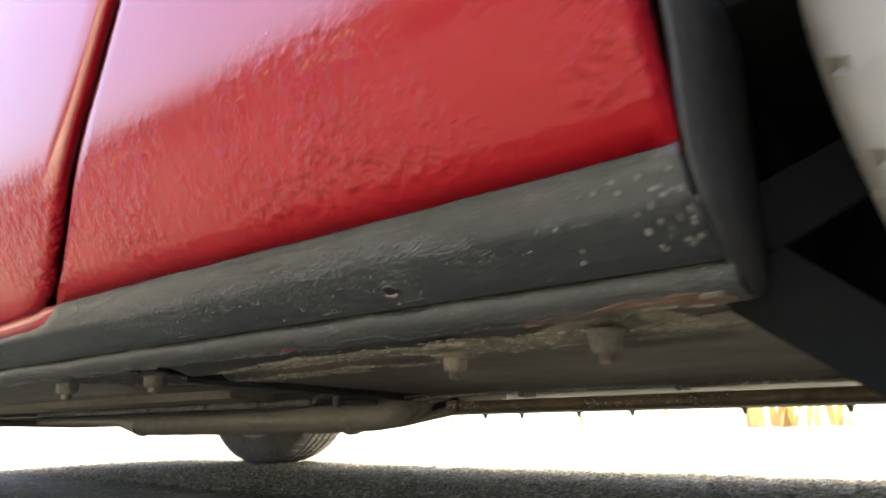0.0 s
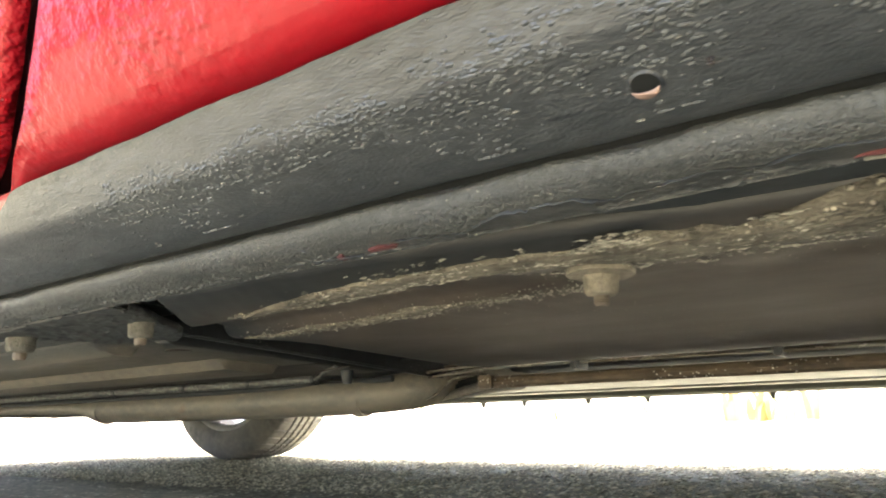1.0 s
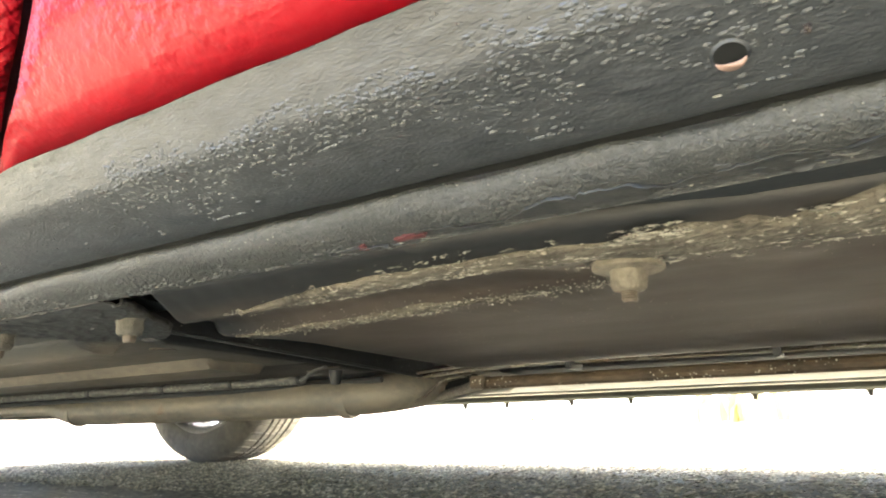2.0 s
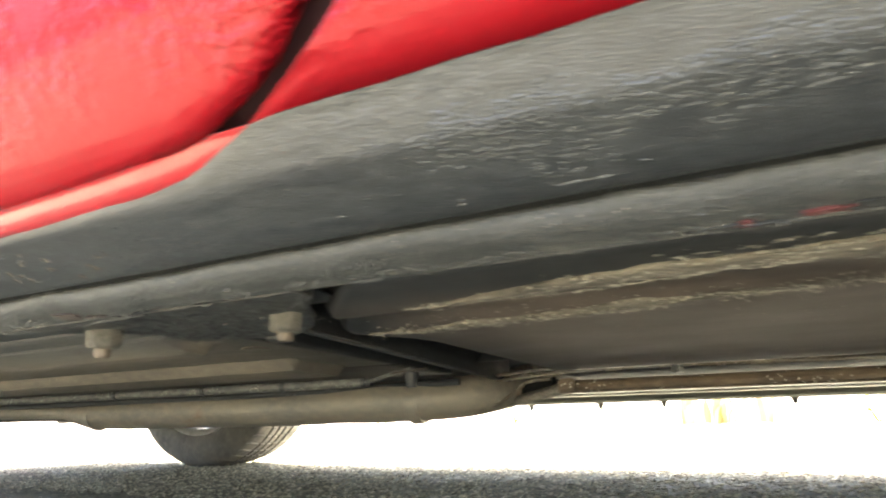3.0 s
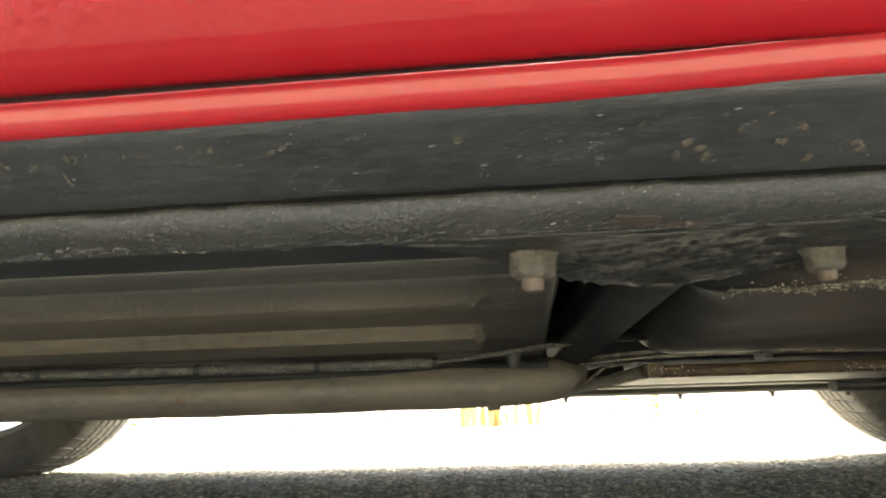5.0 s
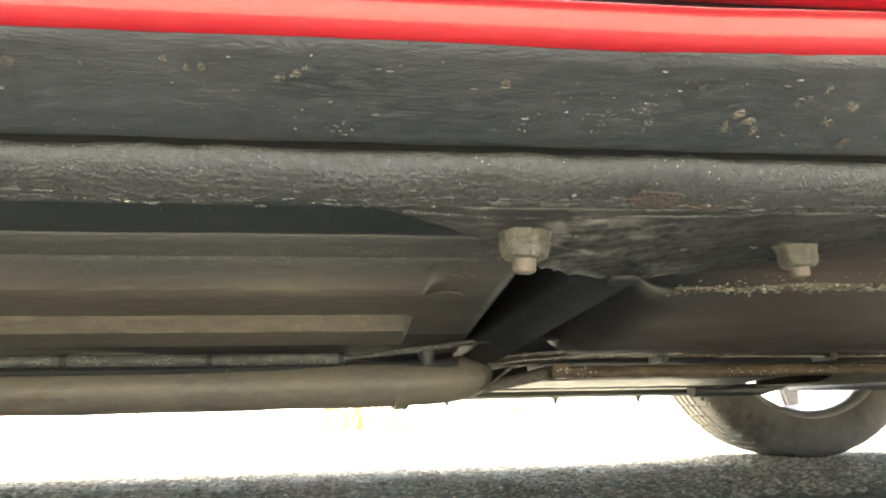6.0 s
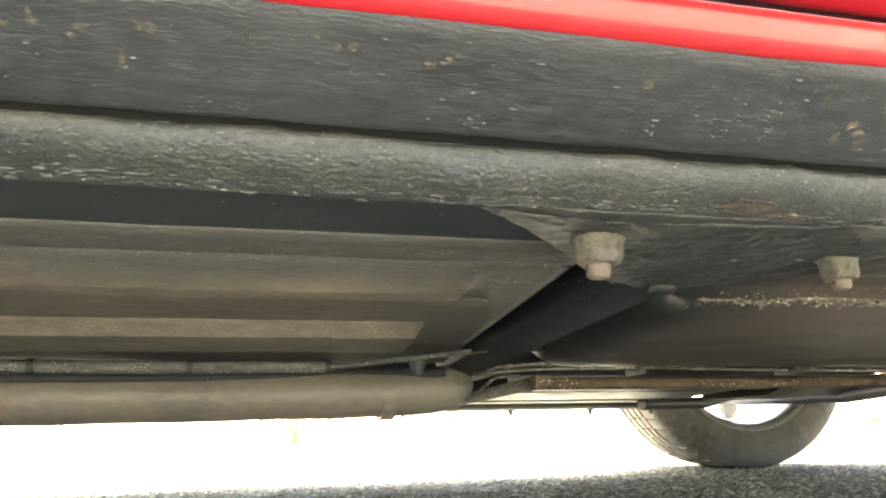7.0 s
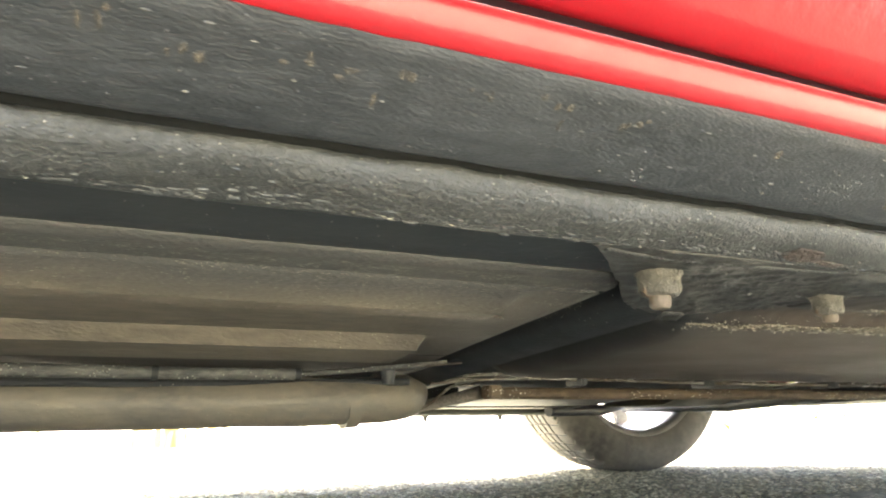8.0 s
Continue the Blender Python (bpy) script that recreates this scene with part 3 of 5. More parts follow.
# gritty dust caked on the flange of that panel, in uneven strips
bm = bmesh.new()
for x0, x1, ph, wide in ((-0.50, -0.015, 2.0, 1.0), (-0.60, -0.33, 9.0, 0.45)):
    rows = []
    for x in np.linspace(x0, x1, 150):
        edge = 0.5 + 0.5 * noise.noise(Vector((x * 22, 0, ph))) + 0.25 * noise.noise(Vector((x * 80, 3, ph)))
        fade = min(1.0, (x - x0) / 0.10, (x1 - x) / 0.06)
        if ph == 2.0:
            y0, y1 = float(np.interp(x, (-0.5, -0.30, -0.20), (step_y(x) - 0.022, 0.047, 0.052))), float(np.interp(x, (-0.5, -0.30, -0.22), (step_y(x) - 0.004, 0.072, 0.100)))
        else:
            y0, y1 = face_y(x) - 0.003, face_y(x) + 0.012
        mid, half = (y0 + y1) / 2 + 0.004 * noise.noise(Vector((x * 14, 5, ph))), (y1 - y0) / 2 * (0.45 + 0.55 * edge) * max(0.08, fade)
        rows.append([(x, y, panel_z(x, y) + 1.1 * rough_y(x, y) - (0.0011 if abs(f) < 0.9 else -0.0008) - abs(rough_y(x * 3, y * 3, 0.8))) for f in np.linspace(-1, 1, 13) for y in (mid + half * f,)])
    add_grid(bm, rows)
GRIT_BAND = material("pale_road_grit", (0.036, 0.032, 0.026), 0.85, tint=(0.15, 0.135, 0.108), grain=(200, 0.9), blotch=(60, 0.9), bump=(360, 1.4, 0.003), specks=(210, 0.36, (0.42, 0.38, 0.31), 90), streak=1.8)
thick(part("grit_band", bm, GRIT_BAND, car, "caked pale road grit", angle=80), 0.001)

# loose grit stuck to the underside: flange, sill lip and floor
q = random.Random(31)
verts, faces = [], []


def stick(x, y, z, r, along=1.5, high=0.9):
    k = len(verts)
    for dx, dy, dz in ((along, 0, 0), (0, 1, 0), (-along, 0, 0), (0, -1, 0), (0.2, 0.1, -high), (0, 0, 0.7)):
        verts.append((x + r * dx * q.uniform(0.6, 1.3), y + r * dy * q.uniform(0.6, 1.3), z + r * dz * q.uniform(0.6, 1.2)))
    for a, b in ((0, 1), (1, 2), (2, 3), (3, 0)):
        faces.extend(((k + a, k + b, k + 5), (k + b, k + a, k + 4)))


for i in range(7000):
    x = q.uniform(-0.52, -0.02)
    y = step_y(x) - 0.010 + q.gauss(0.0, 0.006) + (abs(q.gauss(0.0, 0.020)) if x > -0.30 else 0.0)
    if outer_y(x) + 0.008 < y < step_y(x) + (0.045 if x > -0.28 else -0.001) and noise.noise(Vector((x * 26, y * 110, 1))) > 0.0:
        stick(x, y, panel_z(x, y) + 1.1 * rough_y(x, y) - 0.0011, q.choice((0.00015, 0.0002, 0.0002, 0.0003, 0.0004, 0.0007)))
for i in range(8200):                                   # scabs of pale grit, in drifts along the step
    x = q.triangular(-0.46, -0.03, -0.20)
    wide = float(np.interp(x, (-0.46, -0.34, -0.26, -0.17, -0.03), (0.05, 0.30, 0.75, 1.0, 0.6)))
    y = step_y(x) - 0.004 - abs(q.gauss(0.0, 0.014)) if q.random() > 0.45 * wide else step_y(x) + q.uniform(-0.030, 0.038) * wide
    if y > outer_y(x) + 0.005 and noise.noise(Vector((x * 30, y * 120, 7))) + 0.5 * noise.noise(Vector((x * 90, y * 300, 2))) > 0.12:
        stick(x, y, panel_z(x, y) + 1.1 * rough_y(x, y) - 0.0021, q.choice((0.0002, 0.0003, 0.0004, 0.0005, 0.0007, 0.0011)), q.uniform(1.5, 3.4), 0.6)
for i in range(420):
    x = q.uniform(-0.58, -0.30)
    y = face_y(x) + q.gauss(0.006, 0.005)
    if noise.noise(Vector((x * 45, y * 90, 11))) > 0.0:
        stick(x, y, panel_z(x, y) + 1.1 * rough_y(x, y) - 0.0016, q.choice((0.0003, 0.0005, 0.0009)), q.uniform(1.6, 3.0), 0.6)
for i in range(900):
    x = q.uniform(-0.60, -0.26)
    y = face_y(x) + q.gauss(0.005, 0.006)
    stick(x, y, panel_z(x, y) + 1.1 * rough_y(x, y) - 0.0010, q.choice((0.0003, 0.0005, 0.0007)))
for i in range(120):
    x = q.uniform(-1.2, -0.02)
    y = -abs(q.gauss(0.0, 0.005)) - 0.001
    stick(x, y, float(np.interp(y, (-0.0175, -0.0095, -0.003, 0.0), (0.2238, 0.2216, 0.2206, 0.2207))) - 0.0003, q.choice((0.0003, 0.0004, 0.0006)))
for i in range(4600):
    x, y = -0.72 - abs(q.gauss(0.0, 0.22)), abs(q.gauss(0.0, 0.028)) + 0.091
    if x < float(np.interp(y, SLOT_Y, SLOT_XA)) and y < 0.163 and noise.noise(Vector((x * 60, y * 150, 3))) > -0.1:
        stick(x, y, floor_z(y) + min(0.0, rib(y, 0.117, 0.168, 0.0105, 0.028, 0.004)) - 0.0001, q.choice((0.00012, 0.00016, 0.0002, 0.0003)), q.uniform(1.2, 3.5), 0.5)
for i in range(700):
    x, y = q.uniform(-0.78, -0.58), q.uniform(0.02, 0.10)
    if x > float(np.interp(y, (0.0, 0.05, 0.1), (-0.79, -0.75, -0.70))):
        stick(x, y, float(np.interp(y, (0.0, 0.03, 0.06, 0.13), (0.2214, 0.2228, 0.2226, 0.2185))) - 0.0002, q.choice((0.0002, 0.0003, 0.0005)))
me = bpy.data.meshes.new("stuck_grit")
me.from_pydata(verts, [], faces)
tagged(link_mesh("stuck_grit", me, STUCK, car, "pale grit stuck to the underside", angle=20), kind="stuff")

# gusset plate that carries the bolts
def gusset_z(y):
    return float(np.interp(y, (0.0, 0.03, 0.06, 0.13), (0.2214, 0.2228, 0.2226, 0.2185)))


def wrinkle(x, y):
    """Ridges of thick, badly run coating on the plate."""
    w = 1.0 - abs(noise.noise(Vector((x * 38 + 30 * y, y * 70, 2.0))))
    w2 = 1.0 - abs(noise.noise(Vector((x * 110, y * 150 - x * 40, 6.0))))
    here = min(1.0, max(0.25, (x + 0.77) / 0.06))
    return here * (0.0016 * w ** 16 + 0.0005 * w2 ** 12)


EDGE_X = (-0.802, -0.777, -0.755, -0.733, -0.715, -0.695, -0.668, -0.645, -0.625, -0.605, -0.590, -0.575, -0.555, -0.530)
EDGE_Y = (0.001, 0.025, 0.050, 0.072, 0.094, 0.113, 0.126, 0.128, 0.118, 0.104, 0.086, 0.062, 0.040, 0.012)
bm = bmesh.new()
rows = []
for x in np.linspace(-0.802, -0.530, 150):
    e = float(np.interp(x, EDGE_X, EDGE_Y)) + 0.0015 * noise.noise(Vector((x * 120, 0, 1)))
    r = []
    for f in np.r_[np.linspace(0, 0.96, 40), 1.0]:
        y = -0.001 + (e + 0.001) * f
        r.append((x, y, gusset_z(y) + 0.3 * rough_y(x, y, 3) - wrinkle(x, y) * min(1.0, 8 * f)))
    rows.append(r + [(x, e + 0.0004, gusset_z(e) + 0.004)])
add_grid(bm, rows)
thick(part("gusset_plate", bm, GUSSET_MAT, car, "black gusset plate with wrinkled glossy coating", angle=70), 0.0015, 1.0)

# folded upper edge of the gusset along the lip
bm = bmesh.new()
fold = smooth_path([(-0.792, 0.007, 0.2212), (-0.76, 0.010, 0.2210), (-0.72, 0.010, 0.2210), (-0.68, 0.008, 0.2209), (-0.645, 0.004, 0.2210)], 10)
add_tube(bm, fold, 0.002, 8, radii=[0.0016 + 0.0012 * abs(noise.noise(Vector((p[0] * 60, 0, 0)))) for p in fold])
part("folded_edge", bm, SILL_DIRTY, car, "dusty folded edge of the gusset")

# diagonal crossmember in the gap, and the dark cavity above it
bm = bmesh.new()
rows = []
for f in np.linspace(0, 1, 90):
    y = 0.08 + f * 0.50
    c = -0.643 - 0.026 * f
    w = 0.022 + 0.006 * f
    z = floor_z(y) - 0.003 - 0.004 * f
    j = 0.0014 * noise.noise(Vector((y * 70, 1, 0))) + 0.0010 * noise.noise(Vector((y * 190, 5, 0)))
    rows.append([(c - w, y, z + 0.045), (c - w + 0.001, y, z + 0.016), (c - w + 0.004, y, z + 0.009), (c - 0.5 * w, y, z + 0.0045), (c - 0.1 * w, y, z + 0.0015), (c + 0.3 * w, y, z), (c + 0.5 * w + j, y, z - 0.0006), (c + 0.5 * w + j + 0.0006, y, z + 0.0014), (c + 0.5 * w - 0.004, y, z + 0.003), (c + 0.5 * w - 0.005, y, z + 0.045)])
add_grid(bm, rows)
thick(part("crossmember", bm, CROSS_MAT, car, "black painted diagonal floor crossmember", angle=40), 0.0015)
# the cavity's shade is put into the box's near-black colour
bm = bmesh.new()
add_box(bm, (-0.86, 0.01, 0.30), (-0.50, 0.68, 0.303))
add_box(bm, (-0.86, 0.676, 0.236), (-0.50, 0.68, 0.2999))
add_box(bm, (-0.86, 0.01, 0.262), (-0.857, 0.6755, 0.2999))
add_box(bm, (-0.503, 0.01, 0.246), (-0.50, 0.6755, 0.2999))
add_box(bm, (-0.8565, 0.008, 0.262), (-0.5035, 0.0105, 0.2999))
part("cavity_roof", bm, DARK, car, "near-black box for the shade above the crossmember")

# torn flake on the crossmember's edge
bm = bmesh.new()
add_grid(bm, [[(-0.662 + 0.0045 * i + 0.0025 * noise.noise(Vector((i, j, 0))), 0.119 + 0.005 * j + 0.002 * noise.noise(Vector((i, j, 4))), 0.2175 - 0.0018 * j + 0.001 * noise.noise(Vector((i, j, 9)))) for i in range(5)] for j in range(3)])
thick(part("torn_flake", bm, GUSSET_MAT, car), 0.001)

# rusty steel tab at the crossmember's far end, with its thin cable
bm = bmesh.new()
add_box(bm, (-0.022, -0.003, -0.0008), (0.022, 0.003, 0.0008), pose(-0.704, 0.395, 0.2040, 0, -6, 14), 0.0006)
part("rusty_tab", bm, RUSTY, car)


# worn spots: chips, rust and peeled coating, each a thin uneven flake on the surface below it
LEDGE_Y, LEDGE_Z = zip(*LEDGE[5:11])


def rocker_at(x, z):
    z = max(z, rocker_low(x) + 0.0004)
    f = (z - rocker_low(x)) / (paint_edge(x) - rocker_low(x))
    return Vector((x, skin(z) + rough_y(x, f * 0.05) - 0.0007, z - 0.0012)), Vector((0, -0.45, -0.89))


def ledge_at(x, y):
    return Vector((x, y, float(np.interp(y, LEDGE_Y, LEDGE_Z)) + rough_y(x, y + 5, 1.6))), Vector((0, -0.42, -0.91))


def flake(name, at, u, v, ru, rv, mat, seed, label="", lift=0.0007):
    """A ragged flake of half-lengths ru along the car and rv across it."""
    q = random.Random(seed)
    bm = bmesh.new()
    c, nrm = at(u, v)
    mid = bm.verts.new(c + nrm * lift * 2.2)
    ring = []
    for k in range(14):
        a, r = 2 * math.pi * k / 14, q.uniform(0.7, 1.15)
        p, nn = at(u + ru * r * math.cos(a), v + rv * r * math.sin(a))
        ring.append((bm.verts.new(p + nn * lift * q.uniform(0.9, 2.4)), bm.verts.new(p + (p - c) * 0.06 - nn * 0.0012)))
    for k in range(14):
        (a, b), (d, e) = ring[k], ring[(k + 1) % 14]
        bm.faces.new((mid, a, d))
        bm.faces.new((a, b, e, d))
    return part(name, bm, mat, car, label, angle=25)


CHIP_PINK = material("bare_pinkish_metal", (0.23, 0.145, 0.115), 0.7, tint=(0.32, 0.22, 0.18), grain=(400, 0.5), bump=(800, 0.3, 0.0004))
# drain hole in the rocker with a raised rim
bm = bmesh.new()
c, nrm = rocker_at(-0.169, 0.240)
fr = nrm.to_track_quat("Z", "Y").to_matrix().to_4x4()
for r0, r1, h0, h1 in ((0.0031, 0.0042, 0.0004, 0.0010), (0.0042, 0.0056, 0.0010, -0.0006)):
    a = [bm.verts.new(c + fr.to_3x3() @ Vector((r0 * math.cos(t), r0 * math.sin(t), h0))) for t in np.linspace(0, 2 * math.pi, 20, endpoint=False)]
    b = [bm.verts.new(c + fr.to_3x3() @ Vector((r1 * math.cos(t), r1 * math.sin(t), h1))) for t in np.linspace(0, 2 * math.pi, 20, endpoint=False)]
    for k in range(20):
        bm.faces.new((a[k], a[(k + 1) % 20], b[(k + 1) % 20], b[k]))
part("hole_rim", bm, UNDERSEAL, car)
# near-black disc stands in for the shade inside the hole
bm = bmesh.new()
add_prism(bm, 20, 0.0042, 0.0042, 0.0, 0.0005)
bmesh.ops.transform(bm, matrix=Matrix.Translation(c + nrm * 0.0007) @ fr, verts=bm.verts[:])
part("drain_hole", bm, DARK, car, "near-black disc for the shade in the drain hole")
bm = bmesh.new()
lower = [(0.0040 * math.cos(t), 0.0040 * math.sin(t)) for t in np.linspace(0.15, math.pi - 0.15, 12)] + [(0.0035 * math.cos(t), 0.0003 + 0.0012 * math.sin(t)) for t in np.linspace(math.pi - 0.15, 0.15, 12)]
bm.faces.new([bm.verts.new(c + fr.to_3x3() @ Vector((x, -y, 0.0024))) for x, y in lower])
thick(part("bare_edge", bm, CHIP_PINK, car, "pinkish bare edge of the drain hole"), 0.0003)
flake("paint_chip", rocker_at, -0.151, 0.2405, 0.0010, 0.0006, RUSTY, 1)

for k, (u, v, ru, rv) in enumerate(((-0.680, 0.238, 0.006, 0.004), (-0.645, 0.239, 0.005, 0.005), (-0.622, 0.237, 0.007, 0.004), (-0.940, 0.2435, 0.005, 0.003), (-0.915, 0.2425, 0.006, 0.004),
                                      (-0.860, 0.243, 0.004, 0.004), (-0.832, 0.2440, 0.004, 0.003), (-0.660, 0.2435, 0.003, 0.004), (-0.700, 0.2435, 0.003, 0.003), (-0.605, 0.240, 0.004, 0.003),
                                      (-0.970, 0.2415, 0.004, 0.003), (-0.990, 0.2435, 0.003, 0.004), (-0.885, 0.2441, 0.003, 0.002), (-0.760, 0.244, 0.003, 0.002))):
    c = random.Random(20 + k)
    for n in range(4):
        flake("tan_chip", rocker_at, u + c.gauss(0, ru), v + c.gauss(0, rv * 0.35), ru * c.uniform(0.12, 0.36), rv * c.uniform(0.10, 0.26), CHIP_TAN, 20 + 10 * k + n, "dull tan worn spot", 0.00022)
q = random.Random(8)
for k in range(150):
    u = q.uniform(-1.05, -0.05)
    flake("grit_speck", rocker_at, u, q.uniform(0.2345, 0.247), q.choice((0.0002, 0.0004, 0.0005, 0.0008, 0.0013)), q.uniform(0.00006, 0.00016), CHIP if k % 3 == 0 else SEAL_PALE, 100 + k, "", 0.00022)
for k in range(3):
    flake("grit_speck", ledge_at, q.uniform(-1.05, -0.05), q.uniform(-0.017, -0.003), q.uniform(0.0007, 0.0024), q.uniform(0.0003, 0.0006), CHIP, 200 + k, "", 0.0006)
for k in range(30):
    flake("caked_lump", rocker_at, -0.012 - abs(q.gauss(0.0, 0.024)), q.uniform(0.238, 0.262), q.uniform(0.0004, 0.0012), q.uniform(0.0003, 0.0009), CAKED, 300 + k, "pale caked road dirt", 0.0007)
for u, v, ru, rv, mt, nm in ((-0.30, -0.009, 0.008, 0.003, REDCHIP, "red_chip"), (-0.325, -0.0085, 0.003, 0.003, REDCHIP, "red_chip"), (-0.694, -0.012, 0.011, 0.006, RUSTY, "rust_spot"),
                                (-0.672, -0.0075, 0.010, 0.003, RUSTY, "rust_spot"), (-0.080, -0.010, 0.030, 0.004, RUSTY, "rust_spot"), (-0.034, -0.012, 0.020, 0.008, RUST_WARM, "rust_spot"), (-0.105, -0.006, 0.020, 0.002, REDCHIP, "red_chip")):
    flake(nm, ledge_at, u, v, ru, rv, mt, int(-u * 1000), "exposed red paint" if mt is REDCHIP else "flaking brown rust", 0.0006)
# lumps of sprayed underseal, thickest along the middle of the rocker
q = random.Random(77)
verts, faces = [], []
for i in range(16000):
    x, f = q.uniform(-0.95, -0.03), min(0.98, max(0.03, q.gauss(0.45, 0.24)))
    dense = 1.0 if -0.42 < x < -0.10 else 0.22
    mid = 0.42 + 0.5 * (x + 0.25)
    if noise.noise(Vector((x * 34, f * 3.0, 4))) + 0.55 * dense - 1.7 * abs(f - mid) < 0.16:
        continue
    z = rocker_low(x) + f * (paint_edge(x) - rocker_low(x))
    c, nrm = rocker_at(x, z)
    r = q.choice((0.0003, 0.0004, 0.0005, 0.0007, 0.0010)) * (1.0 if dense == 1.0 else 0.6)
    u, w = Vector((1, 0, 0)), nrm.cross(Vector((1, 0, 0)))
    k = len(verts)
    for hgt, rad in ((-0.8, 1.3), (0.15, 1.0), (0.42, 0.5)):
        for a in range(6):
            t = a * math.pi / 3 + q.uniform(-0.3, 0.3)
            verts.append(c + r * (rad * 1.5 * math.cos(t) * u + rad * q.uniform(0.7, 1.1) * math.sin(t) * w + hgt * nrm))
    for lv in (0, 6):
        faces += [(k + lv + a, k + lv + (a + 1) % 6, k + lv + 6 + (a + 1) % 6, k + lv + 6 + a) for a in range(6)]
    faces.append(tuple(k + 12 + a for a in range(6)))
for i in range(3600):
    x, y = q.uniform(-1.15, -0.02), -abs(q.gauss(0.0, 0.008)) - 0.0005
    if y < -0.024 or noise.noise(Vector((x * 20, y * 200, 8))) < -0.1:
        continue
    c, nrm = ledge_at(x, y)
    r = q.choice((0.0002, 0.0003, 0.0005, 0.0008)) * (1.0 if y > -0.010 else 0.6)
    u, w = Vector((1, 0, 0)), nrm.cross(Vector((1, 0, 0)))
    k = len(verts)
    for hgt, rad in ((-0.4, 1.15), (0.45, 0.9), (0.7, 0.4)):
        for a in range(6):
            t = a * math.pi / 3 + q.uniform(-0.3, 0.3)
            verts.append(c + r * (rad * 2.8 * math.cos(t) * u + rad * math.sin(t) * w + hgt * nrm))
    for lv in (0, 6):
        faces += [(k + lv + a, k + lv + (a + 1) % 6, k + lv + 6 + (a + 1) % 6, k + lv + 6 + a) for a in range(6)]
    faces.append(tuple(k + 12 + a for a in range(6)))
me = bpy.data.meshes.new("sprayed_underseal")
me.from_pydata(verts, [], faces)
tagged(link_mesh("sprayed_underseal", me, SEAL_LUMP, car, "black lumps of sprayed underseal", angle=80), kind="stuff")

# glossy runs and torn scraps of coating on the gusset
def gusset_at(x, y):
    return Vector((x, y, gusset_z(y) + 0.3 * rough_y(x, y, 3) - wrinkle(x, y))), Vector((0, -0.05, -1))


q = random.Random(55)
for k in range(26):
    x = q.uniform(-0.715, -0.585)
    y = q.uniform(0.012, min(0.105, 0.75 * float(np.interp(x, EDGE_X, EDGE_Y))))
    flake("coating_scrap", gusset_at, x, y, q.uniform(0.003, 0.010), q.uniform(0.0008, 0.0024), SEAL_LUMP, 700 + k, "", 0.0006)

# flaking rust and pale scabs at the rear end of the flange
for k, (u, v, ru, rv, mt) in enumerate(((-0.060, -0.014, 0.016, 0.004, RUST_WARM), (-0.095, -0.012, 0.014, 0.003, RUSTY), (-0.050, -0.004, 0.010, 0.0018, CAKED), (-0.085, -0.003, 0.008, 0.0014, CAKED),
                                       (-0.030, -0.0045, 0.006, 0.0016, CAKED), (-0.115, -0.0035, 0.005, 0.0011, CAKED), (-0.022, -0.016, 0.005, 0.004, CAKED))):
    flake("rust_spot" if mt is not CAKED else "caked_lump", ledge_at, u, v, ru, rv, mt, 500 + k, "flaking orange-brown rust" if mt is not CAKED else "pale caked road dirt", 0.0007)

# peeled blisters of coating along the flange lip: thin sheets with raised, curled rims
for k, (u0, u1, v, wide) in enumerate(((-0.258, -0.196, -0.0098, 0.0084), (-0.304, -0.250, -0.0078, 0.0058), (-0.202, -0.140, -0.0090, 0.0070), (-0.345, -0.312, -0.0065, 0.0028), (-0.150, -0.095, -0.0100, 0.0065), (-0.66, -0.62, -0.004, 0.0024), (-0.60, -0.565, -0.003, 0.0022))):
    bm = bmesh.new()
    rows = []
    for f in np.linspace(0, 1, 64):
        u = u0 + (u1 - u0) * f
        w = wide * math.sin(math.pi * min(0.98, max(0.02, f))) ** 0.6 * (0.8 + 0.35 * noise.noise(Vector((u * 90, k, 0))) + 0.16 * noise.noise(Vector((u * 420, k, 3))))
        mid = v + 0.0020 * noise.noise(Vector((u * 40, k, 5)))
        r = []
        for g in np.linspace(-1, 1, 13):
            c, nrm = ledge_at(u, min(-0.0004, mid + w * g))
            r.append(c + nrm * (0.0003 + 0.0011 * abs(g) ** 5 * max(0.0, 0.6 + 1.1 * noise.noise(Vector((u * 130, 2 * g, k))))))
        c, nrm = ledge_at(u, min(-0.0002, mid + w * 1.08))
        c0, nrm0 = ledge_at(u, mid - w * 1.08)
        rows.append([c0 - nrm0 * 0.0004] + r + [c - nrm * 0.0004])
    add_grid(bm, rows)
    thick(part("peeled_coating", bm, PEEL, car, "peeling blister of black coating", angle=60), 0.0004)

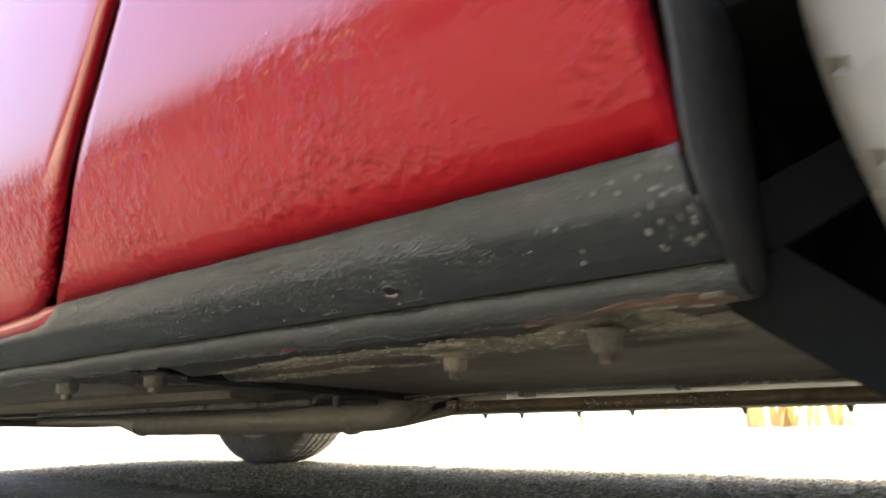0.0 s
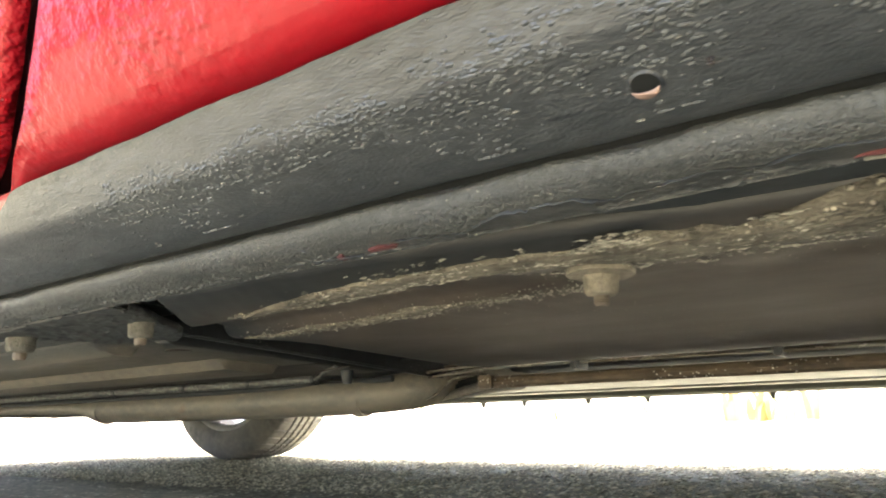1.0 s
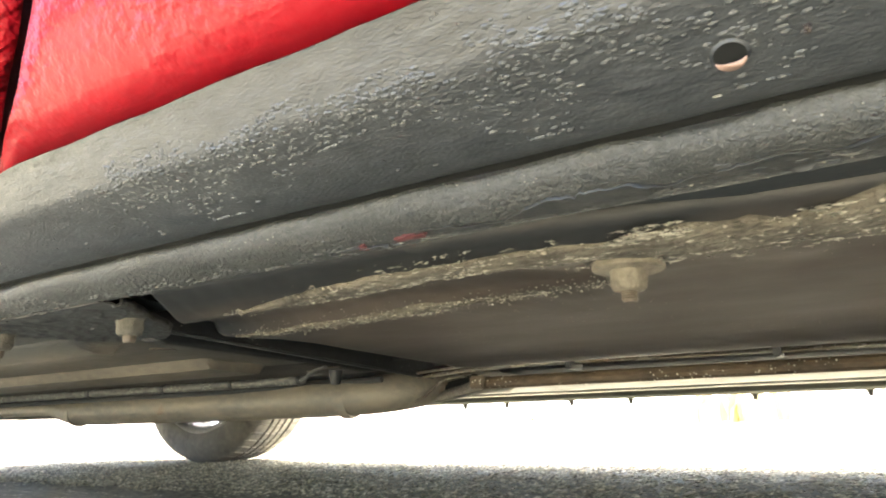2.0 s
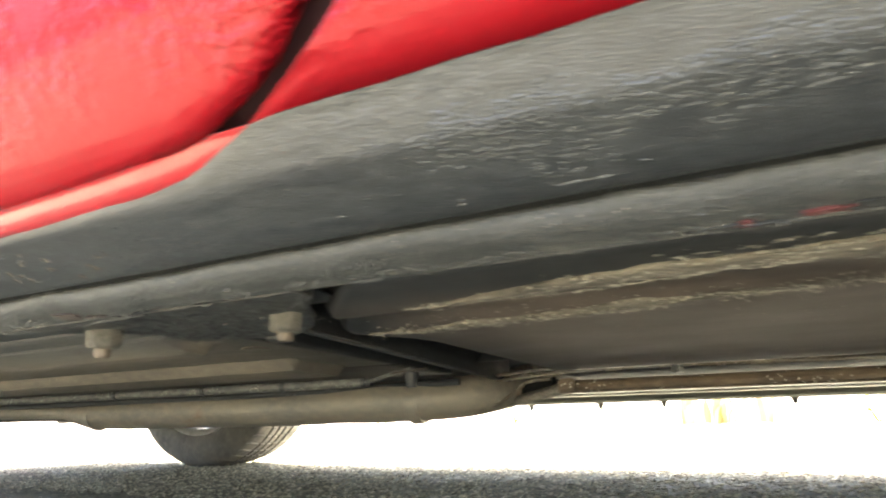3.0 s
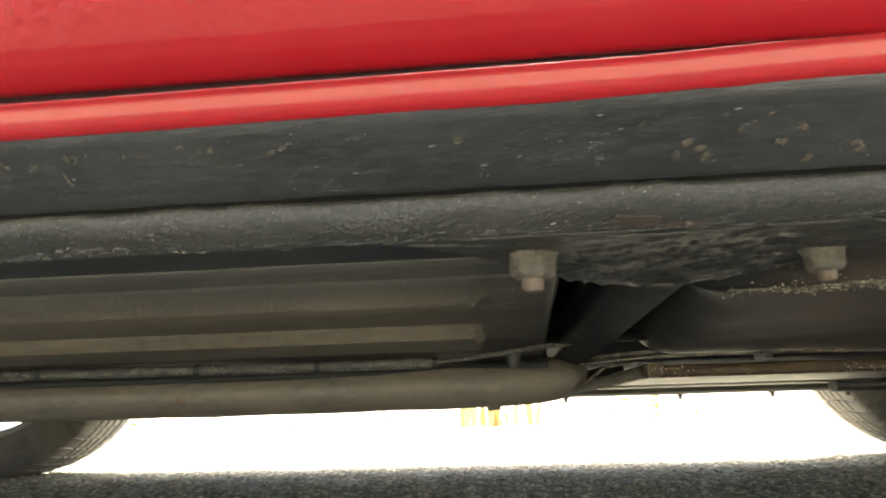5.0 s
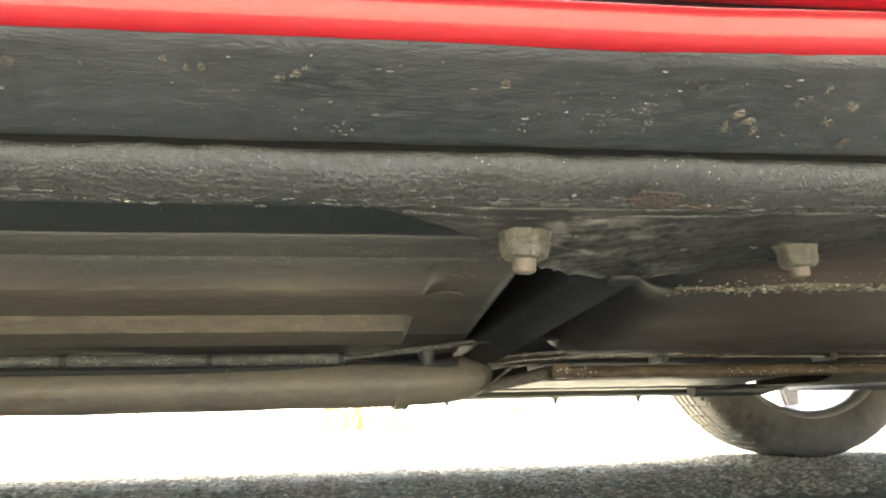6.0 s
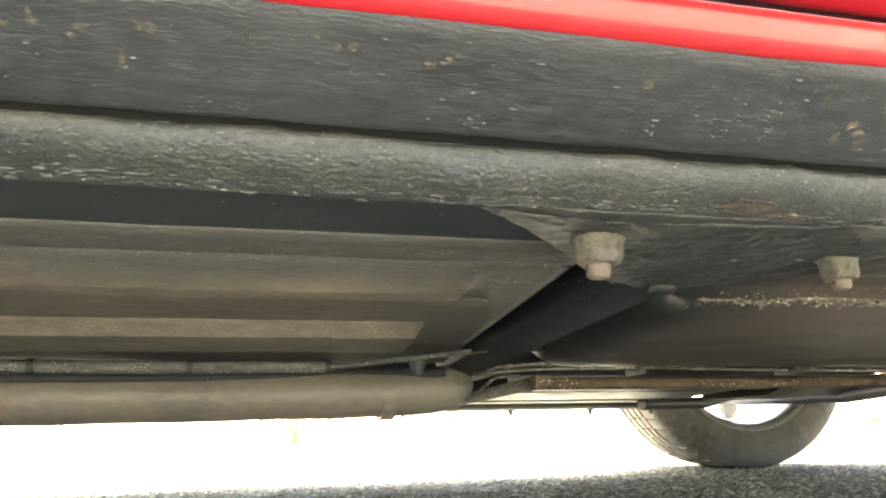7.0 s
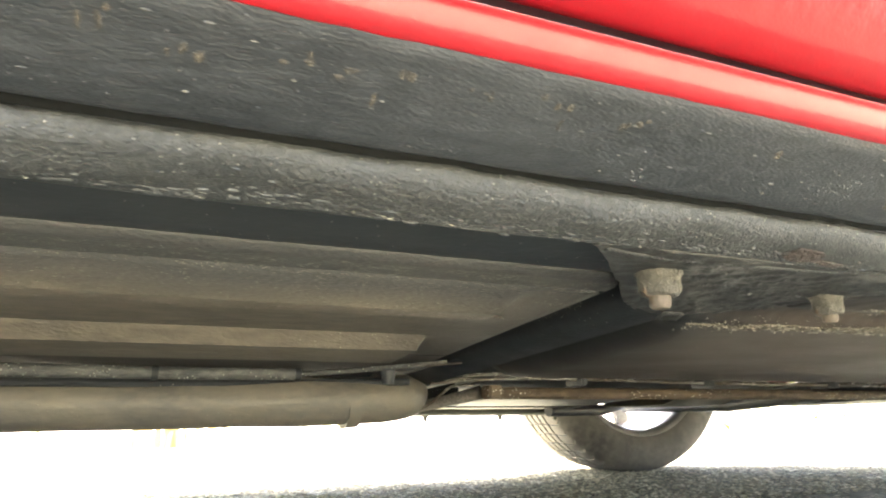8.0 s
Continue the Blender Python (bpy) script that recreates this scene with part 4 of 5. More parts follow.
# bolts: washer, hexagon nut and threaded stud under the sill
def ring_mesh(name, rings, seg, mat, rough=0.0, seed=0.0):
    """A turned piece: (radius, z, hexagon share) rings, with small lumps of dirt."""
    b = bmesh.new()
    loops = []
    for r, z, hx in rings:
        loop = []
        for k in range(seg):
            t = 2 * math.pi * k / seg
            rr = r * (1 - hx + hx * 0.92 / math.cos((t + math.pi / 6) % (math.pi / 3) - math.pi / 6))
            p = Vector((rr * math.cos(t), rr * math.sin(t), z))
            g = rough * noise.noise(p * 260 + Vector((seed, 0, 0))) + 0.5 * rough * noise.noise(p * 700 + Vector((0, seed, 0)))
            loop.append(b.verts.new(p + Vector((math.cos(t), math.sin(t), -0.5)) * g))
        loops.append(loop)
    for q, s in zip(loops, loops[1:]):
        for k in range(seg):
            b.faces.new((q[k], q[(k + 1) % seg], s[(k + 1) % seg], s[k]))
    b.faces.new(loops[0])
    b.faces.new(loops[-1])
    bmesh.ops.recalc_face_normals(b, faces=b.faces[:])
    d = bpy.data.meshes.new(name)
    b.to_mesh(d)
    b.free()
    d.materials.append(mat)
    d.shade_smooth()
    d.set_sharp_from_angle(angle=radians(50))
    return d


STUD_ME = ring_mesh("stud", [(0.0053 if i % 2 else 0.0047, -0.010 - 0.00075 * i, 0.0) for i in range(15)] + [(0.0040, -0.0216, 0.0)], 14, STUD, 0.00025, 3.0)
STUB_ME = ring_mesh("stud", [(0.0056, -0.010, 0.0), (0.0056, -0.0175, 0.0), (0.0053, -0.0190, 0.0), (0.0042, -0.0205, 0.0)], 16, STUD, 0.0006, 8.0)
NUT_RINGS = [(0.0122, 0.0012, 0.0), (0.0124, -0.0010, 0.0), (0.0119, -0.0024, 0.3), (0.0113, -0.0036, 0.8), (0.0112, -0.0070, 0.9), (0.0110, -0.0105, 0.85), (0.0103, -0.0128, 0.55), (0.0090, -0.0143, 0.2), (0.0060, -0.0150, 0.0)]
NUT_ME = ring_mesh("nut", NUT_RINGS, 30, STEEL, 0.0004, 1.0)
NUT_CAKED = ring_mesh("nut", [(r * 1.03, z * 0.95, h * 0.55) for r, z, h in NUT_RINGS], 30, STEEL, 0.0012, 5.0)
NUT_TAN = ring_mesh("nut", NUT_RINGS, 30, STEEL_TAN, 0.0006, 7.0)
WASHER_ME = ring_mesh("washer", [(0.0132, 0.0018, 0.0), (0.0136, 0.0004, 0.0), (0.0134, -0.0010, 0.0), (0.0110, -0.0014, 0.0)], 30, STEEL, 0.0007, 2.0)
WASHER_BIG = ring_mesh("washer", [(0.0215, 0.0030, 0.0), (0.0220, 0.0006, 0.0), (0.0218, -0.0012, 0.0), (0.0206, -0.0018, 0.0), (0.0150, -0.0020, 0.0), (0.0100, -0.0026, 0.0)], 36, STEEL_TAN, 0.0005, 4.0)
for x, y, z, turn, washer, nut, stud, size in ((-0.734, 0.041, 0.2225, 20, WASHER_ME, NUT_CAKED, STUB_ME, 0.98), (-0.587, 0.058, 0.2215, 5, WASHER_ME, NUT_ME, STUB_ME, 0.84), (-0.2425, 0.1015, 0.2178, 40, WASHER_BIG, NUT_TAN, STUD_ME, 0.82), (-0.104, 0.060, 0.2196, 10, WASHER_ME, NUT_ME, STUD_ME, 0.86)):
    bolt = new("bolt")
    bolt.parent = car
    bolt.matrix_basis = pose(x, y, z, 2 * math.sin(x * 90), 3 * math.cos(x * 50), turn) @ Matrix.Scale(size, 4)
    for nm, dat in (("washer", washer), ("nut", nut), ("stud", stud)):
        o = new(nm, dat)
        o.parent = bolt

# exhaust pipe with its bend
keys = [(-1.40, 0.507, 0.1708), (-1.2, 0.512, 0.1702), (-0.95, 0.517, 0.1708), (-0.80, 0.52, 0.1724), (-0.735, 0.528, 0.1738), (-0.690, 0.555, 0.179), (-0.668, 0.61, 0.188), (-0.66, 0.70, 0.198), (-0.655, 0.80, 0.203)]
path = smooth_path(keys, 8)
bm = bmesh.new()
add_tube(bm, path, 0.0265, 28, radii=[0.0265 + 0.0012 * noise.noise(Vector((p[0] * 14, 0, 0))) for p in path])
add_tube(bm, [(-2.3, 0.52, 0.182), (-1.75, 0.51, 0.180), (-1.50, 0.507, 0.176), (-1.44, 0.507, 0.170), (-1.40, 0.507, 0.168)], 0.02, 28, radii=[0.012, 0.012, 0.013, 0.020, 0.0268])
exhaust = part("exhaust_pipe", bm, EXHAUST, car, "tarnished brown exhaust pipe")
bm = bmesh.new()
add_tube(bm, [(-0.775, 0.5225, 0.1698), (-0.760, 0.524, 0.1706)], 0.0276, 24)
part("pipe_joint", bm, EXHAUST, exhaust)
bm = bmesh.new()
add_tube(bm, smooth_path([(-0.690, 0.545, 0.156), (-0.660, 0.55, 0.168), (-0.640, 0.552, 0.182), (-0.625, 0.553, 0.191), (-0.595, 0.555, 0.1935)], 5), 0.0017, 8)
part("hanger_rod", bm, LINE_MAT, exhaust, "thin bright hanger rod")
bm = bmesh.new()
add_grid(bm, [[(-0.668 + 0.012 * i + 0.002 * noise.noise(Vector((i, j, 1))), 0.575 + 0.004 * j, 0.1585 + 0.0022 * i + 0.0065 * j * (0.8 + 0.06 * i) + 0.0012 * noise.noise(Vector((i * 0.8, j * 0.9, 2)))) for i in range(9)] for j in range(3)])
thick(part("hanger_bracket", bm, CAKED, exhaust, "crusty grey-green hanger bracket"), 0.003)
bm = bmesh.new()
add_box(bm, (-0.026, -0.012, -0.009), (0.030, 0.012, 0.009), pose(-0.628, 0.60, 0.1835, 0, -12, 0), 0.004)
part("hanger_rubber", bm, DARK, exhaust, "black rubber hanger block")

# cable in grit-covered sleeves above the pipe, with clips
bm = bmesh.new()
sl = [(-1.75, 0.43, 0.197), (-1.30, 0.462, 0.198), (-1.11, 0.472, 0.198), (-0.97, 0.490, 0.1985), (-0.828, 0.492, 0.199)]
add_tube(bm, smooth_path(sl, 6), 0.0064, 12)
cable = part("cable_sleeve", bm, SLEEVE, car, "grey grit-covered cable sleeve")
for x, y, z in ((-1.30, 0.462, 0.198), (-1.111, 0.472, 0.198), (-0.971, 0.490, 0.1985), (-0.832, 0.492, 0.199)):
    bm = bmesh.new()
    add_tube(bm, [(x - 0.003, y, z), (x + 0.003, y, z)], 0.0078, 12)
    part("sleeve_clip", bm, BRACE_MAT, cable)
bm = bmesh.new()
add_tube(bm, smooth_path([(-0.832, 0.492, 0.199), (-0.79, 0.46, 0.2005), (-0.74, 0.415, 0.203), (-0.70, 0.395, 0.206)], 6), 0.0026, 8)
part("thin_cable", bm, SLEEVE, cable, "thin grey bare cable")
# rubber hanger stub over the pipe
bm = bmesh.new()
add_tube(bm, [(-0.741, 0.462, 0.210), (-0.741, 0.462, 0.196), (-0.741, 0.462, 0.188)], 0.007, 12, radii=[0.010, 0.008, 0.006])
part("hanger_stub", bm, BRACE_MAT, car)
# long dark rail under the sleeve
bm = bmesh.new()
add_tube(bm, smooth_path([(-1.75, 0.44, 0.187), (-1.2, 0.478, 0.188), (-0.88, 0.502, 0.190), (-0.70, 0.51, 0.194)], 6), 0.0045, 8)
part("brake_pipe", bm, BRACE_MAT, car, "black brake pipe")

# rusty rail and twin metal lines along the tunnel towards the rear
bm = bmesh.new()
add_tube(bm, smooth_path([(-0.571, 0.553, 0.1830), (-0.35, 0.556, 0.1830), (0.1, 0.56, 0.1825), (0.6, 0.57, 0.180)], 6), 0.0080, 10)
rail = part("fuel_rail", bm, RAIL_MAT, car, "rusty brown metal line")
bm = bmesh.new()
add_box(bm, (-0.580, 0.538, 0.1755), (-0.560, 0.564, 0.1925), bev=0.002)
part("rail_bracket", bm, RAIL_MAT, rail, "square rusty end bracket")
for k, (dy, z) in enumerate(((-0.012, 0.2005), (0.006, 0.2035), (-0.020, 0.2065))):
    bm = bmesh.new()
    add_tube(bm, smooth_path([(-0.66, 0.552 + dy, z - 0.006), (-0.56, 0.555 + dy, z), (-0.44, 0.556 + dy, z + 0.001), (-0.2, 0.558 + dy, z - 0.002), (0.2, 0.56 + dy, z - 0.003), (0.6, 0.57 + dy, z)], 6), 0.0022, 8)
    part("metal_line", bm, LINE_MAT, rail, "thin shiny metal pipe")
for x in (-0.44, -0.215, 0.05):
    bm = bmesh.new()
    add_box(bm, (x - 0.004, 0.53, 0.193), (x + 0.004, 0.572, 0.213), bev=0.0015)
    part("line_clip", bm, BRACE_MAT, rail)

# tunnel roof, and the far floor lit from the far side
bm = bmesh.new()
add_grid(bm, [[(x, y, z) for y, z in ((0.47, 0.214), (0.50, 0.232), (0.60, 0.238), (0.70, 0.230), (0.74, 0.206), (0.86, 0.2005), (1.02, 0.1935))] for x in np.linspace(-1.95, 0.12, 40)])
thick(part("tunnel_roof", bm, BRACE_MAT, car, "dark dusty tunnel roof", angle=30), 0.001, 1.0)
bm = bmesh.new()
add_grid(bm, [[(x, y, z + 0.001 * noise.noise(Vector((x * 12, y * 12, 0)))) for y, z in ((1.021, 0.1938), (1.06, 0.1918), (1.10, 0.190), (1.20, 0.1856), (1.255, 0.1835))] for x in np.linspace(-1.95, 0.06, 60)])
thick(part("far_floor", bm, BRACE_MAT, car, "dark far floor", angle=30), 0.001, 1.0)
bm = bmesh.new()
add_grid(bm, [[(x, y, z + 0.001 * noise.noise(Vector((x * 12, y * 12, 0)))) for y, z in ((1.256, 0.1815), (1.30, 0.179), (1.344, 0.178))] for x in np.linspace(-1.95, 0.06, 60)])
thick(part("heat_shield", bm, SILVER, car, "silvery shield beside the far sill", angle=30), 0.001, 1.0)

# far sill with hanging fasteners
bm = bmesh.new()
rows = []
for x in np.linspace(-1.72, 0.08, 40):
    rows.append([(x, 1.345, 0.182), (x, 1.35, 0.168), (x, 1.36, 0.1625), (x, 1.375, 0.162), (x, 1.40, 0.165), (x, 1.43, 0.172), (x, 1.47, 0.185), (x, 1.50, 0.21), (x, 1.53, 0.27)])
add_grid(bm, rows)
far_sill = thick(part("far_sill", bm, FARSILL, car, "olive-grey opposite sill", angle=40), 0.0015)
b = bmesh.new()
add_prism(b, 10, 0.0035, 0.0075, -0.012, 0.0)
add_prism(b, 10, 0.009, 0.010, 0.0, 0.004)
bmesh.ops.recalc_face_normals(b, faces=b.faces[:])
FAST = bpy.data.meshes.new("fastener")
b.to_mesh(FAST)
b.free()
FAST.materials.append(FARSILL)
for x in (-1.30, -1.06, -0.935, -0.757, -0.608, -0.337, -0.124, 0.045):
    o = new("fastener", FAST)
    o.parent = far_sill
    o.location = (x, 1.376, 0.161)

# front subframe bars
bm = bmesh.new()
for p, r in (([(-1.50, 0.60, 0.176), (-1.85, 0.62, 0.172), (-2.3, 0.70, 0.170)], 0.006), ([(-1.46, 0.55, 0.180), (-1.62, 0.66, 0.168), (-1.80, 0.80, 0.162)], 0.006),
             ([(-1.95, 0.40, 0.182), (-1.95, 0.62, 0.170), (-1.95, 1.30, 0.164)], 0.010), ([(-1.62, 0.80, 0.174), (-1.90, 0.82, 0.170), (-2.3, 0.85, 0.166)], 0.007), ([(-1.75, 1.05, 0.168), (-2.3, 1.0, 0.160)], 0.009)):
    add_tube(bm, p, r, 10)
part("front_subframe", bm, SILVER, car, "pale welded front brace bars")
bm = bmesh.new()
add_box(bm, (-2.6, 0.15, 0.195), (-1.93, 1.4, 0.205), bev=0.003)
part("engine_undertray", bm, FARSILL, car, "grey engine undertray")

# rear suspension arms before the far wheel
bm = bmesh.new()
add_tube(bm, [(0.10, 0.60, 0.19), (0.30, 1.0, 0.178), (0.38, 1.50, 0.185)], 0.016, 12)
add_tube(bm, [(-0.02, 1.30, 0.172), (0.2, 1.36, 0.175), (0.38, 1.48, 0.20)], 0.015, 12)
add_tube(bm, [(0.50, 0.55, 0.20), (0.46, 1.0, 0.19), (0.42, 1.5, 0.20)], 0.014, 12)
add_box(bm, (0.22, 0.30, 0.19), (0.50, 0.75, 0.24), bev=0.01)
part("rear_suspension", bm, BRACE_MAT, car, "dark suspension arms and subframe")
bm = bmesh.new()
rows = []
for x in np.linspace(0.10, 1.15, 20):
    rows.append([(x, y, 0.205 - 0.025 * (y > 0.9) + 0.02 * max(0, x - 0.8)) for y in (0.50, 0.70, 0.90, 1.0, 1.18, 1.22)] + [(x, 1.24, 0.24)])
add_grid(bm, rows)
thick(part("rear_undertray", bm, FARSILL, car, "olive-grey rear underbody tray"), 0.0015, 1.0)

# inside of the near wheel arch: rear end of the sill, braces, liner
bm = bmesh.new()
low = ((-0.078, 0.262), (-0.070, 0.2505), (-0.052, 0.238), (-0.037, 0.2335), (-0.012, 0.2262), (0.001, 0.2215), (0.016, 0.2235), (0.030, 0.2290))
rows = []
for f in np.linspace(0, 1, 6):
    rows.append([(-0.0095 + 0.004 * f + 0.0015 * noise.noise(Vector((y * 60, f * 3, 0))), y * (1 + 0.42 * f * (y < 0)), z + (0.36 - z) * f) for y, z in low])
add_grid(bm, rows)
thick(part("sill_end", bm, GUSSET_MAT, car, "closed rear end of the sill with caked grit", angle=70), 0.002)
bm = bmesh.new()
for ring in (((-0.03, 0.278), (0.07, 0.314), (0.07, 0.287), (-0.03, 0.238)), ((-0.045, 0.255), (-0.002, 0.251), (0.050, 0.203), (0.050, 0.160), (-0.03, 0.222))):
    a, b = ([bm.verts.new((x, y + 0.02 * x, z)) for x, z in ring] for y in (0.048, 0.054))
    bm.faces.new(a)
    bm.faces.new(b)
    for k in range(len(a)):
        bm.faces.new((a[k], a[k - 1], b[k - 1], b[k]))
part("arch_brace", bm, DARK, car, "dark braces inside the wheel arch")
bm = bmesh.new()
rows = []
for t in np.linspace(2, 178, 40):
    c, s = math.cos(radians(t)), math.sin(radians(t))
    rows.append([(ARCH_X - (ARCH_R + 0.004) * c, y, ARCH_Z + (ARCH_R + 0.004) * s) for y in (-0.070, 0.0, 0.12, 0.24)])
add_grid(bm, rows)
add_grid(bm, [[(x, 0.24, z) for z in np.linspace(0.198, 0.7, 6)] for x in np.linspace(-0.008, 1.05, 6)])
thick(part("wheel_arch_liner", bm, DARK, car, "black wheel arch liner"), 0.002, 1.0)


# ---- wheels ----
def spin(bm, prof, angles, groove=()):
    """A ring about the y axis from (radius, y) points; groove: points that sink in the second half of each step."""
    rings = []
    for j, a in enumerate(angles):
        r = []
        for i, (rad, y) in enumerate(prof):
            rad -= 0.0032 if (i in groove and j % 4 in (1, 2)) else 0.0
            aa = a + radians(1.8) * (abs(y) / 0.09 if i in groove else 0)
            r.append(bm.verts.new((rad * math.cos(aa), y, rad * math.sin(aa))))
        rings.append(r)
    for q, s in zip(rings, rings[1:] + rings[:1]):
        for i in range(len(prof) - 1):
            bm.faces.new((q[i], q[i + 1], s[i + 1], s[i]))


def wheel(x, y, side, turn=0.0, rubber=RUBBER):
    """A road wheel; side: +1 where its outer face looks to +y."""
    R, W = 0.317, 0.215
    h = W / 2
    hub = new("wheel")
    hub.parent = car
    hub.matrix_basis = pose(x, y, R * 1.118 - 0.004, 0, 0, (0 if side > 0 else 180) + turn) @ Matrix.Scale(1.118, 4)
    prof = [(0.214, -h + 0.016), (0.221, -h + 0.008), (0.236, -h + 0.001), (0.258, -h - 0.002), (0.282, -h + 0.003), (0.298, -h + 0.010), (0.308, -h + 0.018), (0.3135, -h + 0.030)]
    grooves = (-0.040, -0.013, 0.013, 0.040)
    tread = []
    for g in grooves:
        tread += [(R - 0.001, g - 0.0045), (R - 0.008, g - 0.0035), (R - 0.008, g + 0.0035), (R - 0.001, g + 0.0045)]
    full = prof + tread + [(r, -yy) for r, yy in reversed(prof)]
    sunk = {7, 8, len(full) - 8, len(full) - 9, 11, 12, 15, 16, 19, 20}
    angs = [radians(k * 6 + d) for k in range(60) for d in (0, 0.25, 0.95, 1.2)]
    bm = bmesh.new()
    spin(bm, full, angs, sunk)
    part("tyre", bm, rubber, hub, "dusty black tyre with grooved tread", angle=30)
    bm = bmesh.new()
    spin(bm, [(0.224, -h + 0.012), (0.227, -h + 0.008), (0.224, -h + 0.003), (0.217, -h + 0.005), (0.209, -h + 0.012), (0.206, -h + 0.03), (0.198, -0.02), (0.198, 0.05), (0.208, h - 0.016), (0.218, h - 0.006), (0.226, h - 0.004), (0.227, h - 0.010)], [radians(k * 5) for k in range(72)])
    rim = part("rim", bm, RIM_MAT, hub, "brake-dusted alloy rim", angle=40)
    thick(rim, 0.003)
    b = bmesh.new()
    add_box(b, (-0.020, 0.045, 0.045), (0.020, 0.070, 0.206), bev=0.006)
    for v in b.verts:
        v.co.x *= 1.0 + 0.35 * (v.co.z > 0.12)
    bmesh.ops.recalc_face_normals(b, faces=b.faces[:])
    sp = bpy.data.meshes.new("spoke")
    b.to_mesh(sp)
    b.free()
    sp.materials.append(RIM_MAT)
    for k in range(5):
        o = new("spoke", sp)
        o.parent = rim
        o.matrix_basis = pose(0, 0, 0, 0, 72 * k + 20, 0)
    bm = bmesh.new()
    add_tube(bm, [(0, -0.05, 0), (0, 0.0, 0), (0, 0.072, 0)], 0.05, 24, radii=[0.045, 0.055, 0.06])
    add_tube(bm, [(0, -0.012, 0), (0, 0.010, 0)], 0.125, 48)
    add_box(bm, (0.05, -0.03, -0.06), (0.135, 0.03, 0.06), bev=0.01)
    part("hub", bm, BRACE_MAT, hub, "dark brake disc and hub")


wheel(-2.088, 1.447, 1)
wheel(0.352, 1.498, 1)
wheel(0.381, 0.030, -1, rubber=PALE_RUBBER)
wheel(-2.15, 0.020, -1)

# ---- the rest of the body shell ----
MID = 0.715


def far(y):
    return 2 * MID - y


# near and far front wings
def wing(name, mirror, x0, x1, ax):
    bm = bmesh.new()
    fy = far if mirror else (lambda y: y)
    rows = []
    for x in np.linspace(x0, x1, 60):
        d = ARCH_R**2 - (x - ax) ** 2
        lo = ARCH_Z + math.sqrt(d) if d > 0 else 0.26
        rows.append([(x, fy(skin(lo) + 0.03), lo)] + [(x, fy(skin(z) + 0.18 * max(0, ax - 0.35 - x) ** 1.3), z) for z in np.linspace(lo, 0.92 if x > -1.6 else 0.80, 10)])
    add_grid(bm, rows)
    return thick(part(name, bm, RED, car, "", angle=50), 0.0015)


wing("front_wing", False, -2.85, FRONT - 0.006, -2.15)
wing("front_wing", True, -2.85, FRONT - 0.006, -2.15)
wing("quarter_panel", True, seam(0.4), 1.05, 0.350)
bm = bmesh.new()
add_grid(bm, [[(x, far(skin(z) - 0.004), z) for z in np.linspace(0.27, 0.92, 14)] for x in np.linspace(FRONT, seam(0.4) - 0.008, 20)])
thick(part("door", bm, RED, car, angle=50), 0.0015)

# bonnet, roof and tail as one arched shell each
TOP = ((-2.90, 0.45, 0.62), (-2.75, 0.66, 0.76), (-2.2, 0.80, 0.86), (-1.6, 0.92, 0.895))


def deck(name, secs, mat, crown=0.05):
    bm = bmesh.new()
    add_grid(bm, [[(x, MID + w * f, z - crown * f * f) for f in np.linspace(-1, 1, 17)] for x, z, w in secs])
    return thick(part(name, bm, mat, car), 0.002)


deck("bonnet", smooth_path(TOP, 6), RED)
deck("windscreen", smooth_path(((-1.6, 0.92, 0.86), (-1.3, 1.10, 0.74), (-1.0, 1.24, 0.62)), 6), GLASS_DARK)
deck("roof", smooth_path(((-1.0, 1.24, 0.62), (-0.6, 1.29, 0.62), (-0.1, 1.25, 0.60)), 6), RED)
deck("rear_window", smooth_path(((-0.1, 1.25, 0.60), (0.25, 1.08, 0.70), (0.5, 0.94, 0.84)), 6), GLASS_DARK)
deck("boot_lid", smooth_path(((0.5, 0.93, 0.89), (0.85, 0.92, 0.86), (1.08, 0.86, 0.80)), 6), RED)
for name, y0, y1 in (("side_window", -0.075, 0.16), ("side_window", far(-0.075), far(0.16))):
    bm = bmesh.new()
    add_grid(bm, [[(-1.6, y0, 0.92), (-1.2, y0, 0.92), (-0.7, y0, 0.92), (-0.2, y0, 0.92), (0.5, y0, 0.93)], [(-1.3, (y0 + y1) / 2, 1.08), (-1.1, (y0 + y1) / 2, 1.09), (-0.7, (y0 + y1) / 2, 1.1), (-0.2, (y0 + y1) / 2, 1.09), (0.25, (y0 + y1) / 2, 1.06)], [(-1.0, y1, 1.22), (-0.9, y1, 1.23), (-0.6, y1, 1.27), (-0.3, y1, 1.25), (-0.1, y1, 1.22)]])
    thick(part(name, bm, GLASS_DARK, car), 0.003)
for name, secs in (("front_bumper", ((-2.95, 0.30, 0.55), (-2.99, 0.45, 0.60), (-2.90, 0.62, 0.64))), ("rear_bumper", ((1.05, 0.26, 0.72), (1.16, 0.45, 0.74), (1.10, 0.64, 0.75), (1.08, 0.87, 0.80)))):
    bm = bmesh.new()
    rows = []
    for x, z, w in secs:
        sgn = 1 if x > 0 else -1
        rows.append([(x - sgn * 0.16 * abs(f) ** 3, MID + w * 1.17 * f, z) for f in np.linspace(-1, 1, 21)])
    add_grid(bm, rows)
    thick(part(name, bm, RED, car, angle=50), 0.003)
bm = bmesh.new()
add_box(bm, (-2.7, 0.0, 0.36), (0.9, 1.56, 0.38))
part("inner_floor", bm, DARK, car)

